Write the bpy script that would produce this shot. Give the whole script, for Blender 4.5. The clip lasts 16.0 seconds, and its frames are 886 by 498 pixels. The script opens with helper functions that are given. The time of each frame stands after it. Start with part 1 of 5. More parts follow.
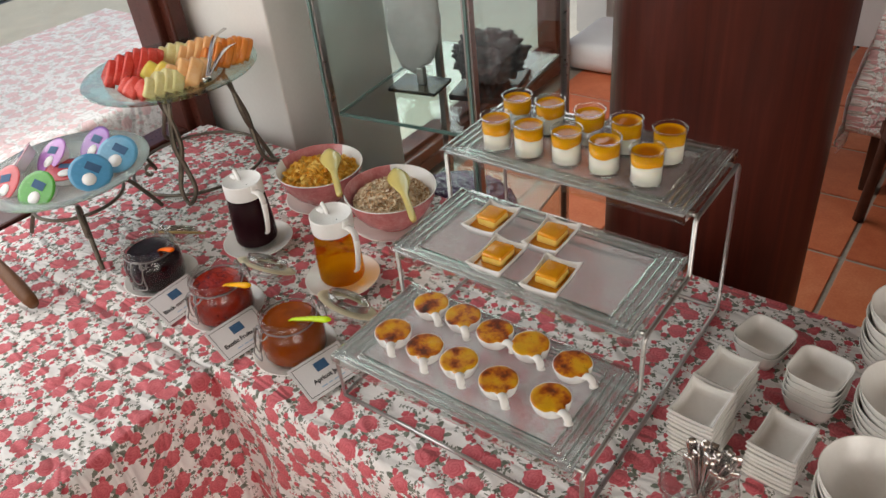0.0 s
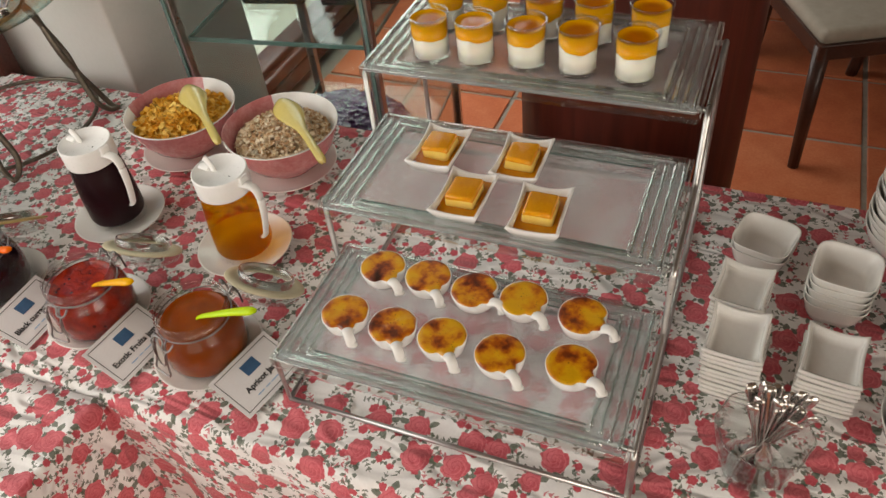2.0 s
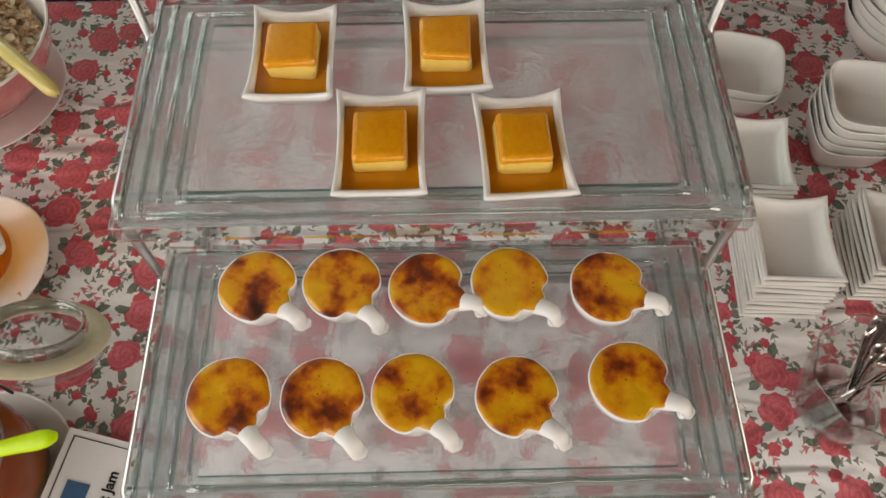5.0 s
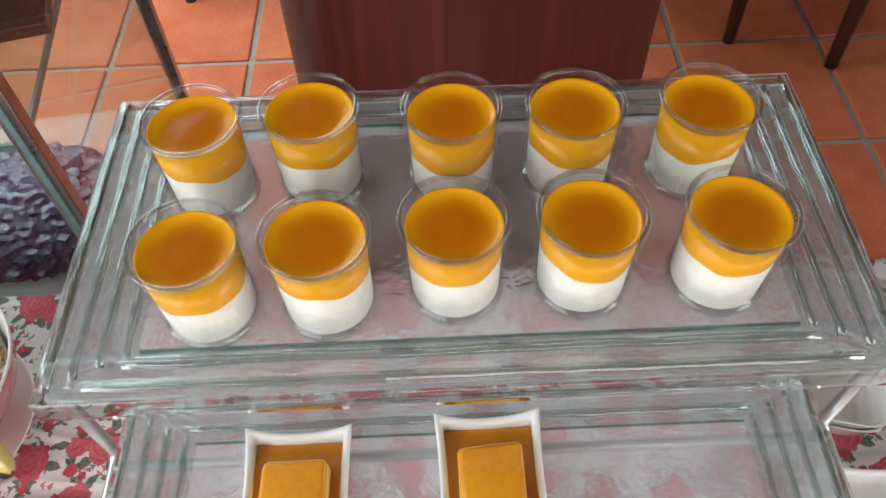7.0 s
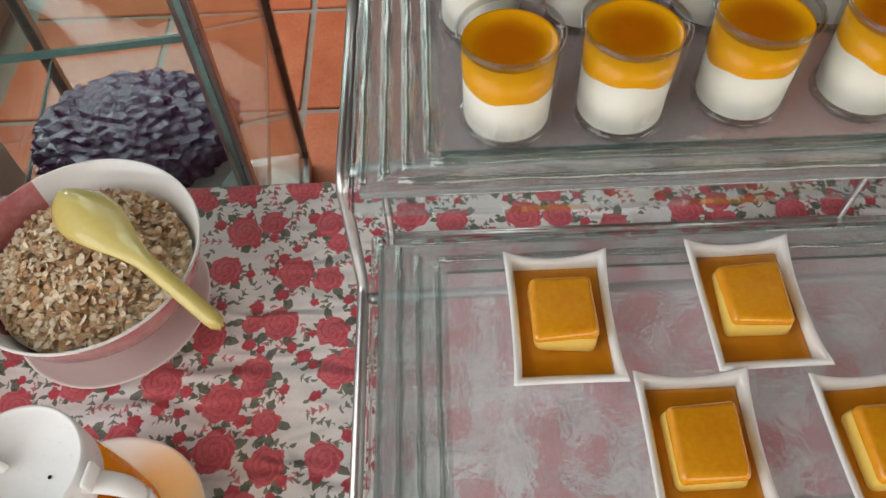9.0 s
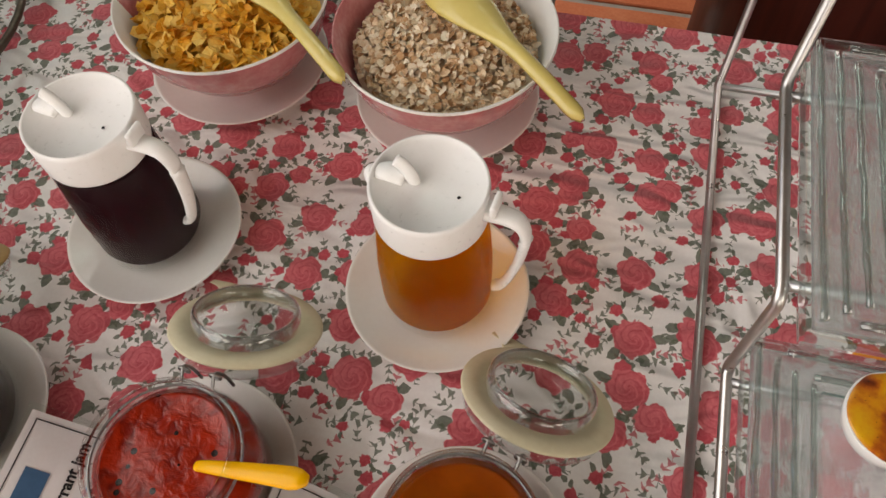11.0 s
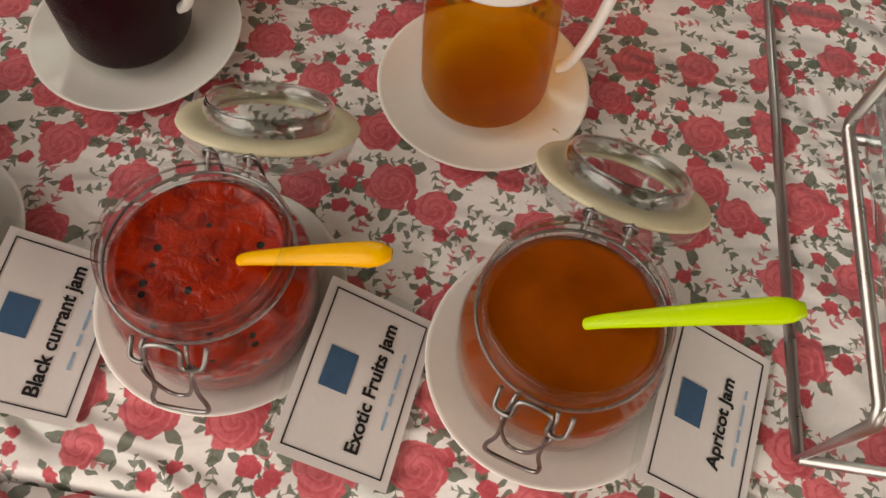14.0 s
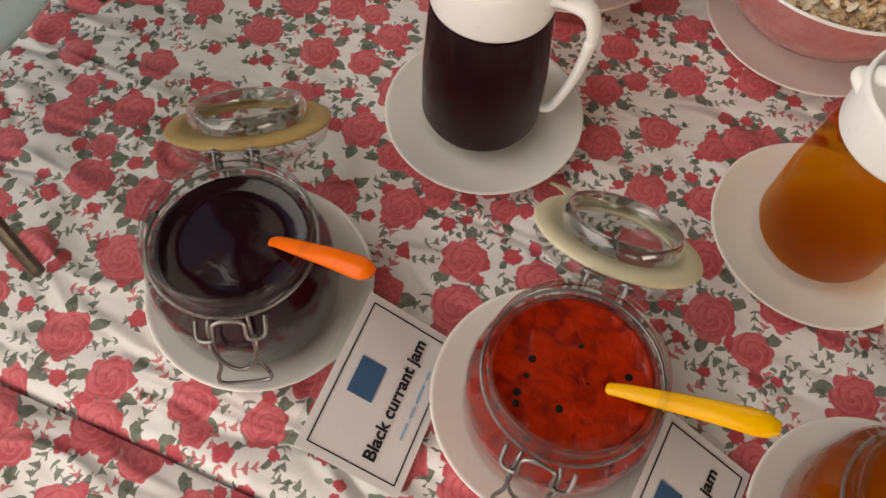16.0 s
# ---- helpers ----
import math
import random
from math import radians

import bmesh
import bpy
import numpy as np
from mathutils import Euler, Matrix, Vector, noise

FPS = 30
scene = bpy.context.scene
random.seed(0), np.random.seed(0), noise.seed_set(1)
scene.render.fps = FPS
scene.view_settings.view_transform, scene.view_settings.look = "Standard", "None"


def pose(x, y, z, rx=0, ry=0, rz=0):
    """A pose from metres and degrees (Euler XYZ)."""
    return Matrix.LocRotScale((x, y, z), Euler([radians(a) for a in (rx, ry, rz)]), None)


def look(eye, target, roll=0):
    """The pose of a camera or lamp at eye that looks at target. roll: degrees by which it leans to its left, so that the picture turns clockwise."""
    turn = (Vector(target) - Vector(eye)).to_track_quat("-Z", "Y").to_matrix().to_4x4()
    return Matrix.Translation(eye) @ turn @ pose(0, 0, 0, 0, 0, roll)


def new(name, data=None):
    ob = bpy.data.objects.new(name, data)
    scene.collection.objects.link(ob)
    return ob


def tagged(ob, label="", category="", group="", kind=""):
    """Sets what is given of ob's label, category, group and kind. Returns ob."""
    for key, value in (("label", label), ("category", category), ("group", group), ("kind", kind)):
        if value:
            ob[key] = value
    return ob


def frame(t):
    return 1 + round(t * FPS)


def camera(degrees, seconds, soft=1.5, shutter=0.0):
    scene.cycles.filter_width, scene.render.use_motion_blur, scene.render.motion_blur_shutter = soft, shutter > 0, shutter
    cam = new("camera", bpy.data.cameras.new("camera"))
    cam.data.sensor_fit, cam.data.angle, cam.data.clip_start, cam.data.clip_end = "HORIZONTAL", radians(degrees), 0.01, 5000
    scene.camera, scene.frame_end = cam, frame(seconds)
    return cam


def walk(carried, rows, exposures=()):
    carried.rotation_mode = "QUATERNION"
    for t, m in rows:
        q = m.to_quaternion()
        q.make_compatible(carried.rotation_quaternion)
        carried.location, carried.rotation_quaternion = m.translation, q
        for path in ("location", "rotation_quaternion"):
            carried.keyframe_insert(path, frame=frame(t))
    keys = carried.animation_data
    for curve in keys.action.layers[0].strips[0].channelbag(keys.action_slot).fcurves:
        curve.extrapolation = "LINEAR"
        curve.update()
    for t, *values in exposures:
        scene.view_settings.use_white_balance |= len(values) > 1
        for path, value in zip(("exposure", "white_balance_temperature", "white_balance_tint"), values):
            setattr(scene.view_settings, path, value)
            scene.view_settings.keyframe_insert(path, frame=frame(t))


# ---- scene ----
cam = camera(60.3, 16.0)
PATH = [
    (0, (0.129, 0.051, 1.755), (-0.918, 1.296, 0.592), -6.5),
    (0.5, (0.09, 0.052, 1.75), (-0.909, 1.305, 0.553), -6.5),
    (1, (0.025, 0.062, 1.743), (-0.887, 1.335, 0.499), -6.7),
    (1.5, (-0.064, 0.096, 1.717), (-0.88, 1.374, 0.412), -7.4),
    (2, (-0.151, 0.188, 1.637), (-0.797, 1.485, 0.258), -7.1),
    (2.5, (-0.254, 0.345, 1.558), (-0.752, 1.556, 0.046), -8.6),
    (3, (-0.337, 0.495, 1.488), (-0.664, 1.549, -0.18), -8.5),
    (3.2, (-0.36, 0.529, 1.472), (-0.608, 1.517, -0.249), -7.4),
    (5.3, (-0.426, 0.571, 1.451), (-0.391, 1.503, -0.318), 0.7),
    (5.5, (-0.427, 0.607, 1.479), (-0.412, 1.518, -0.301), -0.6),
    (6, (-0.445, 0.67, 1.523), (-0.408, 1.694, -0.195), -0.1),
    (6.5, (-0.443, 0.731, 1.506), (-0.404, 1.837, -0.16), 0.0),
    (7, (-0.436, 0.831, 1.458), (-0.432, 2.006, -0.16), -2.3),
    (7.5, (-0.472, 0.855, 1.425), (-0.435, 2.1, -0.14), -1.5),
    (8, (-0.509, 0.833, 1.418), (-0.462, 2.061, -0.16), -1.8),
    (8.5, (-0.549, 0.774, 1.413), (-0.516, 1.967, -0.192), -2.6),
    (9, (-0.6, 0.746, 1.417), (-0.615, 1.884, -0.228), -2.9),
    (9.5, (-0.68, 0.697, 1.398), (-0.794, 1.781, -0.279), -4.8),
    (10, (-0.732, 0.677, 1.386), (-0.94, 1.71, -0.314), -5.9),
    (10.2, (-0.743, 0.668, 1.384), (-0.988, 1.685, -0.32), -6.1),
    (12.3, (-0.862, 0.538, 1.363), (-1.144, 1.43, -0.405), -2.5),
    (12.5, (-0.865, 0.53, 1.369), (-1.135, 1.412, -0.406), -2.4),
    (13, (-0.882, 0.535, 1.335), (-1.107, 1.417, -0.446), -2.0),
    (13.5, (-0.873, 0.555, 1.248), (-0.989, 1.457, -0.533), 1.3),
    (14, (-0.886, 0.538, 1.236), (-0.947, 1.439, -0.548), 5.0),
    (14.5, (-0.937, 0.545, 1.245), (-1.02, 1.421, -0.551), 6.3),
    (15, (-0.996, 0.55, 1.242), (-1.127, 1.401, -0.563), 6.6),
    (15.5, (-1.035, 0.546, 1.254), (-1.248, 1.397, -0.543), 5.0),
    (16, (-1.064, 0.545, 1.273), (-1.368, 1.422, -0.499), 3.6),
]
LIGHTNESS = [(0, -0.94, 6500, 10), (3, -0.81, 7050, 10), (5.5, -0.8, 6550, 10), (7, -0.23, 5950, 10), (7.5, -0.16, 5850, 10), (8, -0.24, 5900, 10), (9, -0.76, 6300, 10), (10, -0.83, 6500, 12), (12.5, -0.99, 7420, 14), (14, -0.93, 7450, 14), (15, -0.94, 7380, 14), (16, -0.95, 7150, 14)]
walk(cam, [(t, look(eye, target, roll)) for t, eye, target, roll in PATH], LIGHTNESS)

# ---- light ----
world = bpy.data.worlds.new("sky")
scene.world = world
world.use_nodes = True
wn = world.node_tree
sky = wn.nodes.new("ShaderNodeTexSky")
sky.sky_type, sky.sun_disc, sky.sun_elevation, sky.sun_rotation = "NISHITA", False, radians(52), radians(250)
wn.links.new(sky.outputs[0], wn.nodes["Background"].inputs[0])
wn.nodes["Background"].inputs[1].default_value = 0.15

sun = new("sun", bpy.data.lights.new("sun", "SUN"))
sun.data.energy, sun.data.angle, sun.data.color = 4.0, radians(0.5), (1, 0.95, 0.88)
sun.matrix_world = look((-3, 1.0, 6), (-2.8, 0.6, 0))


def area_lamp(name, eye, target, w, h, watts, color=(0.93, 0.97, 1.0)):
    """An area lamp: the sky's light in the opening of a window, or added fill."""
    lamp = new(name, bpy.data.lights.new(name, "AREA"))
    lamp.data.shape, lamp.data.size, lamp.data.size_y = "RECTANGLE", w, h
    lamp.data.energy, lamp.data.color = watts, color
    lamp.matrix_world = look(eye, target)
    return lamp


area_lamp("window_light_west", (-1.86, -0.3, 1.75), (1.0, 0.3, 0.6), 2.6, 1.7, 58, (1.0, 0.95, 0.88))
area_lamp("window_light_north", (-1.86, 2.65, 1.4), (-0.9, 2.4, 0.0), 1.4, 2.2, 52, (1.0, 0.97, 0.92))
# South and east lamps are added fill for the tableware, not known windows.
area_lamp("fill_light_south", (0.7, -3.38, 1.85), (0.1, 0.8, 0.8), 2.8, 1.6, 60, (1.0, 0.90, 0.76))
area_lamp("fill_light_east", (2.56, -0.8, 1.75), (-0.1, 0.6, 0.8), 2.0, 1.5, 14, (1.0, 0.90, 0.78)).data.spread = radians(75)


# ---- materials ----
def material(name):
    m = bpy.data.materials.new(name)
    m.use_nodes = True
    return m, m.node_tree, m.node_tree.nodes["Principled BSDF"]


def node(tree, kind, values=None, **props):
    n = tree.nodes.new(kind)
    for k, v in props.items():
        setattr(n, k, v)
    for k, v in (values or {}).items():
        if hasattr(v, "is_output"):
            tree.links.new(v, n.inputs[k])
        else:
            n.inputs[k].default_value = v
    return n


def math_node(tree, op, a, b=0.0, c=0.0):
    return node(tree, "ShaderNodeMath", {0: a, 1: b, 2: c}, operation=op).outputs[0]


def ramp(tree, fac, stops, mode="LINEAR"):
    n = node(tree, "ShaderNodeValToRGB", {0: fac})
    n.color_ramp.interpolation = mode
    while len(n.color_ramp.elements) < len(stops):
        n.color_ramp.elements.new(0.5)
    for e, (p, c) in zip(n.color_ramp.elements, stops):
        e.position, e.color = p, (*c, 1)
    return n.outputs[0]


def mix(tree, fac, a, b, kind="MIX"):
    n = node(tree, "ShaderNodeMix", data_type="RGBA", blend_type=kind)
    for i, v in ((0, fac), (6, a), (7, b)):
        if hasattr(v, "is_output"):
            tree.links.new(v, n.inputs[i])
        else:
            n.inputs[i].default_value = (*v, 1) if isinstance(v, tuple) else v
    return n.outputs[2]


def smooth(tree, value, lo, hi):
    return node(tree, "ShaderNodeMapRange", {0: value, 1: lo, 2: hi, 3: 0.0, 4: 1.0}, interpolation_type="SMOOTHSTEP").outputs[0]


def surface(name, colors, rough=0.5, scale=30.0, fine=300.0, bump=0.1, metal=0.0, coat=0.0, spread=0.0, island=0.0, sss=0.0, trans=0.0, ior=1.45, distance=0.001):
    """A surface in two or three shades of a colour, mottled at a large and a fine scale."""
    m, t, p = material(name)
    co = node(t, "ShaderNodeTexCoord").outputs["Object"]
    big = node(t, "ShaderNodeTexNoise", {"Vector": co, "Scale": scale, "Detail": 5.0, "Roughness": 0.6}).outputs[0]
    small = node(t, "ShaderNodeTexNoise", {"Vector": co, "Scale": fine, "Detail": 3.0}).outputs[0]
    both = math_node(t, "MULTIPLY_ADD", small, 0.35, math_node(t, "MULTIPLY", big, 0.65))
    if spread:
        rnd = node(t, "ShaderNodeObjectInfo").outputs["Random"]
        both = math_node(t, "ADD", both, math_node(t, "MULTIPLY_ADD", rnd, spread, -spread / 2))
    if island:
        rnd = node(t, "ShaderNodeNewGeometry").outputs["Random Per Island"]
        both = math_node(t, "ADD", both, math_node(t, "MULTIPLY_ADD", rnd, island, -island / 2))
    k = len(colors)
    t.links.new(ramp(t, both, [(0.3 + 0.4 * i / max(1, k - 1), c) for i, c in enumerate(colors)]), p.inputs["Base Color"])
    p.inputs["Metallic"].default_value, p.inputs["Coat Weight"].default_value = metal, coat
    p.inputs["Specular IOR Level"].default_value = 0.5 if metal or coat > 0.3 else 0.32
    p.inputs["Coat Roughness"].default_value = 0.08
    t.links.new(math_node(t, "MULTIPLY_ADD", small, rough * 0.5, rough * 0.75), p.inputs["Roughness"])
    p.inputs["Transmission Weight"].default_value, p.inputs["IOR"].default_value = trans, ior
    if sss:
        p.inputs["Subsurface Weight"].default_value, p.inputs["Subsurface Radius"].default_value = sss, (0.01, 0.006, 0.003)
    if bump:
        b = node(t, "ShaderNodeBump", {"Strength": bump, "Distance": distance, "Height": both})
        t.links.new(b.outputs[0], p.inputs["Normal"])
    return m


def rose_cloth(name, whiten=0.0, size=1.0):
    """White cotton printed with red roses, buds, leaves and fine sprigs; its map is in metres of cloth."""
    m, t, p = material(name)
    uv = node(t, "ShaderNodeUVMap", uv_map="cloth").outputs[0]
    uv = node(t, "ShaderNodeVectorMath", {0: uv, 3: 1.0 / size}, operation="SCALE").outputs[0]

    def mul(a, b):
        return math_node(t, "MULTIPLY", a, b)

    def add(a, b):
        return math_node(t, "ADD", a, b)

    def sub(a, b):
        return math_node(t, "SUBTRACT", a, b)

    def more(a, b):
        return math_node(t, "GREATER_THAN", a, b)

    def inside(d, soft=0.0004):
        """One where d is below nought."""
        return sub(1.0, smooth(t, d, -soft, soft))

    wob = node(t, "ShaderNodeTexNoise", {"Vector": uv, "Scale": 110.0, "Detail": 2.0}, noise_dimensions="2D").outputs[1]
    wob = node(t, "ShaderNodeVectorMath", {0: wob, 1: (0.5, 0.5, 0.5)}, operation="SUBTRACT").outputs[0]
    wob = node(t, "ShaderNodeVectorMath", {0: wob, 3: 0.005}, operation="SCALE").outputs[0]
    at = node(t, "ShaderNodeVectorMath", {0: uv, 1: wob}, operation="ADD").outputs[0]
    fine = node(t, "ShaderNodeTexNoise", {"Vector": uv, "Scale": 260.0, "Detail": 3.0}, noise_dimensions="2D").outputs[0]

    def cells(width, shift, rand):
        """Scattered centres: distance, angle and three chance numbers of the nearest."""
        mp = node(t, "ShaderNodeVectorMath", {0: at, 1: shift}, operation="ADD").outputs[0]
        v = node(t, "ShaderNodeTexVoronoi", {"Vector": mp, "Scale": 1.0 / width, "Randomness": rand}, voronoi_dimensions="2D")
        off = node(t, "ShaderNodeVectorMath", {0: mp, 1: v.outputs["Position"]}, operation="SUBTRACT").outputs[0]
        xy = node(t, "ShaderNodeSeparateXYZ", {0: off})
        c = node(t, "ShaderNodeSeparateColor", {0: v.outputs["Color"]})
        length = node(t, "ShaderNodeVectorMath", {0: off}, operation="LENGTH").outputs["Value"]
        angle = math_node(t, "ARCTAN2", xy.outputs[1], xy.outputs[0])
        return length, angle, c.outputs[0], c.outputs[1], c.outputs[2]

    def bloom(length, angle, r1, r2, small, large):
        """The lobed outline of a flower and its petals."""
        radius = math_node(t, "MULTIPLY_ADD", r1, large - small, small)
        lobes = add(mul(math_node(t, "SINE", math_node(t, "MULTIPLY_ADD", angle, 5.0, mul(r1, 20.0))), 0.07), mul(math_node(t, "SINE", math_node(t, "MULTIPLY_ADD", angle, 8.0, mul(r2, 30.0))), 0.05))
        mask = inside(sub(length, mul(radius, add(lobes, 1.0))), 0.0007)
        turn = add(math_node(t, "DIVIDE", length, 0.0010), add(mul(angle, 2.0), mul(math_node(t, "SINE", math_node(t, "MULTIPLY_ADD", angle, 3.0, mul(length, 900.0))), 1.3)))
        petal = math_node(t, "MULTIPLY_ADD", math_node(t, "SINE", turn), 0.20, math_node(t, "MULTIPLY_ADD", fine, 0.7, 0.12))
        return radius, mask, petal

    def leaf_ring(length, angle, r1, r2, reach, count, long, wide, chance):
        """Pointed leaves round a flower, some left out by chance."""
        sector = 2 * math.pi / count
        turned = math_node(t, "DIVIDE", add(add(angle, 10.0), mul(r2, 6.283)), sector)
        local = mul(sub(math_node(t, "FRACT", turned), 0.5), sector)
        x = math_node(t, "DIVIDE", sub(mul(length, math_node(t, "COSINE", local)), reach), long)
        y = math_node(t, "ABSOLUTE", mul(length, math_node(t, "SINE", local)))
        shape = inside(sub(y, mul(sub(1.0, mul(x, x)), wide)), 0.0003)
        luck = node(t, "ShaderNodeTexWhiteNoise", {"W": add(math_node(t, "FLOOR", turned), mul(r1, 300.0))}, noise_dimensions="1D").outputs["Value"]
        return mul(mul(shape, more(luck, chance)), more(length, 0.001))

    def sprigs(width, shift, chance):
        """A bent stem with a row of leaflets on both sides."""
        length, angle, r1, r2, r3 = cells(width, shift, 0.9)
        a = add(angle, mul(r2, 6.283))
        x = mul(length, math_node(t, "COSINE", a))
        y = sub(mul(length, math_node(t, "SINE", a)), mul(mul(x, x), math_node(t, "MULTIPLY_ADD", r1, 60.0, -30.0)))
        side = math_node(t, "ABSOLUTE", y)
        within = inside(sub(math_node(t, "ABSOLUTE", x), width * 0.5), 0.0006)
        stem = mul(inside(sub(side, 0.00032), 0.00025), within)
        wave = math_node(t, "ABSOLUTE", sub(math_node(t, "FRACT", math_node(t, "DIVIDE", sub(x, mul(side, 0.7)), 0.0072)), 0.5))
        leaf = mul(mul(inside(sub(wave, sub(0.33, mul(side, 62.0))), 0.06), inside(sub(side, 0.0042), 0.0003)), within)
        return mul(math_node(t, "MAXIMUM", stem, leaf), more(r3, chance)), r1

    la, ta, a1, a2, a3 = cells(0.061, (0.0, 0.0, 0.0), 0.62)
    rad_a, rose_a, petal_a = bloom(la, ta, a1, a2, 0.0150, 0.0205)
    leaf_a = leaf_ring(la, ta, a1, a2, add(rad_a, 0.0045), 5, 0.0088, 0.0046, 0.42)
    lb, tb, b1, b2, b3 = cells(0.066, (0.347, 0.211, 0.0), 0.8)
    rad_b, rose_b, petal_b = bloom(lb, tb, b1, b2, 0.0100, 0.0150)
    rose_b = mul(rose_b, more(b3, 0.42))
    leaf_b = mul(leaf_ring(lb, tb, b1, b2, add(rad_b, 0.004), 4, 0.0080, 0.0042, 0.3), more(b3, 0.42))
    lc, tc, c1, c2, c3 = cells(0.0255, (0.13, 0.77, 0.0), 0.9)
    rad_c, bud, petal_c = bloom(lc, tc, c1, c2, 0.0042, 0.0074)
    bud = mul(bud, more(c3, 0.36))
    leaf_c = mul(leaf_ring(lc, tc, c1, c2, add(rad_c, 0.0032), 4, 0.0046, 0.0022, 0.42), more(c3, 0.3))
    sprig_1, tone_1 = sprigs(0.0205, (0.5, 0.17, 0.0), 0.28)
    sprig_2, tone_2 = sprigs(0.0220, (0.91, 0.43, 0.0), 0.62)

    deep, light = (0.50, 0.046, 0.070), (0.80, 0.22, 0.25)
    green = mix(t, fine, (0.050, 0.068, 0.045), (0.17, 0.20, 0.14))
    col = mix(t, fine, (0.84, 0.815, 0.80), (0.92, 0.905, 0.895))
    col = mix(t, mul(sprig_2, 0.85), col, (0.58, 0.10, 0.13))
    col = mix(t, mul(sprig_1, 0.85), col, green)
    col = mix(t, mul(leaf_c, 0.9), col, green)
    col = mix(t, mul(leaf_b, 0.9), col, green)
    col = mix(t, mul(leaf_a, 0.9), col, green)
    col = mix(t, bud, col, mix(t, petal_c, deep, (0.66, 0.115, 0.145)))
    col = mix(t, rose_b, col, mix(t, petal_b, deep, light))
    col = mix(t, rose_a, col, mix(t, petal_a, deep, light))
    # Mixes the print towards white; on the terrace cloth this paints sun glare.
    if whiten:
        col = mix(t, whiten, col, (0.9, 0.88, 0.86))
    t.links.new(col, p.inputs["Base Color"])
    p.inputs["Roughness"].default_value = 0.75
    p.inputs["Sheen Weight"].default_value = 0.15
    thread = node(t, "ShaderNodeTexNoise", {"Vector": uv, "Scale": 900.0, "Detail": 1.0}, noise_dimensions="2D").outputs[0]
    b = node(t, "ShaderNodeBump", {"Strength": 0.15, "Distance": 0.0005, "Height": thread})
    crease = node(t, "ShaderNodeTexNoise", {"Vector": node(t, "ShaderNodeMapping", {"Vector": uv, "Rotation": (0, 0, 0.6), "Scale": (6.0, 13.0, 1.0)}).outputs[0], "Scale": 2.0, "Detail": 1.0, "Distortion": 0.8}, noise_dimensions="2D").outputs[0]
    b2 = node(t, "ShaderNodeBump", {"Strength": 0.8, "Distance": 0.021, "Height": crease, "Normal": b.outputs[0]})
    t.links.new(b2.outputs[0], p.inputs["Normal"])
    return m


def clear(name, tint=(0.96, 0.98, 0.97), rough=0.02, strength=1.0, bump=0.0, scale=60.0):
    """Thin clear glass: lets light straight through and mirrors at its edges."""
    m, t, p = material(name)
    out = t.nodes["Material Output"]
    t.nodes.remove(p)
    see = node(t, "ShaderNodeBsdfTransparent", {"Color": (*tint, 1)})
    gloss = node(t, "ShaderNodeBsdfGlossy", {"Roughness": rough, "Color": (1, 1, 1, 1)})
    fres = node(t, "ShaderNodeLayerWeight", {"Blend": 0.5})
    if bump:
        co = node(t, "ShaderNodeTexCoord").outputs["Object"]
        n = node(t, "ShaderNodeTexNoise", {"Vector": co, "Scale": scale, "Detail": 2.0})
        b = node(t, "ShaderNodeBump", {"Strength": bump, "Distance": 0.002, "Height": n.outputs[0]})
        t.links.new(b.outputs[0], gloss.inputs["Normal"])
        t.links.new(b.outputs[0], fres.inputs["Normal"])
    edge = math_node(t, "POWER", fres.outputs["Facing"], 4.0)
    fac = math_node(t, "MINIMUM", math_node(t, "MULTIPLY", math_node(t, "MULTIPLY_ADD", edge, 0.55, 0.022), strength), 1.0)
    mx = node(t, "ShaderNodeMixShader", {0: fac})
    t.links.new(see.outputs[0], mx.inputs[1])
    t.links.new(gloss.outputs[0], mx.inputs[2])
    t.links.new(mx.outputs[0], out.inputs[0])
    return m


def tray_glass(name, frost, color, streak=(3.0, 3.0, 3.0)):
    """Thick pressed glass: clear and rippled, or frosted."""
    m, t, p = material(name)
    out = t.nodes["Material Output"]
    co = node(t, "ShaderNodeTexCoord").outputs["Object"]
    mp = node(t, "ShaderNodeMapping", {"Vector": co, "Scale": streak}).outputs[0]
    n = node(t, "ShaderNodeTexNoise", {"Vector": mp, "Scale": 25.0, "Detail": 3.0})
    grit = node(t, "ShaderNodeTexNoise", {"Vector": co, "Scale": 320.0, "Detail": 2.0})
    h = math_node(t, "MULTIPLY_ADD", grit.outputs[0], 0.15, n.outputs[0])
    b = node(t, "ShaderNodeBump", {"Strength": 0.55 if frost else 0.06, "Distance": 0.003, "Height": h})
    p.inputs["Base Color"].default_value = (*color, 1)
    p.inputs["Roughness"].default_value = 0.17 if frost else 0.05
    p.inputs["Transmission Weight"].default_value = 0.80 if frost else 0.86
    p.inputs["IOR"].default_value = 1.3 if frost else 1.32
    t.links.new(b.outputs[0], p.inputs["Normal"])
    see = node(t, "ShaderNodeBsdfTransparent", {"Color": (*color, 1)})
    mx = node(t, "ShaderNodeMixShader", {0: 0.06})
    t.links.new(p.outputs[0], mx.inputs[1])
    t.links.new(see.outputs[0], mx.inputs[2])
    t.links.new(mx.outputs[0], out.inputs[0])
    return m


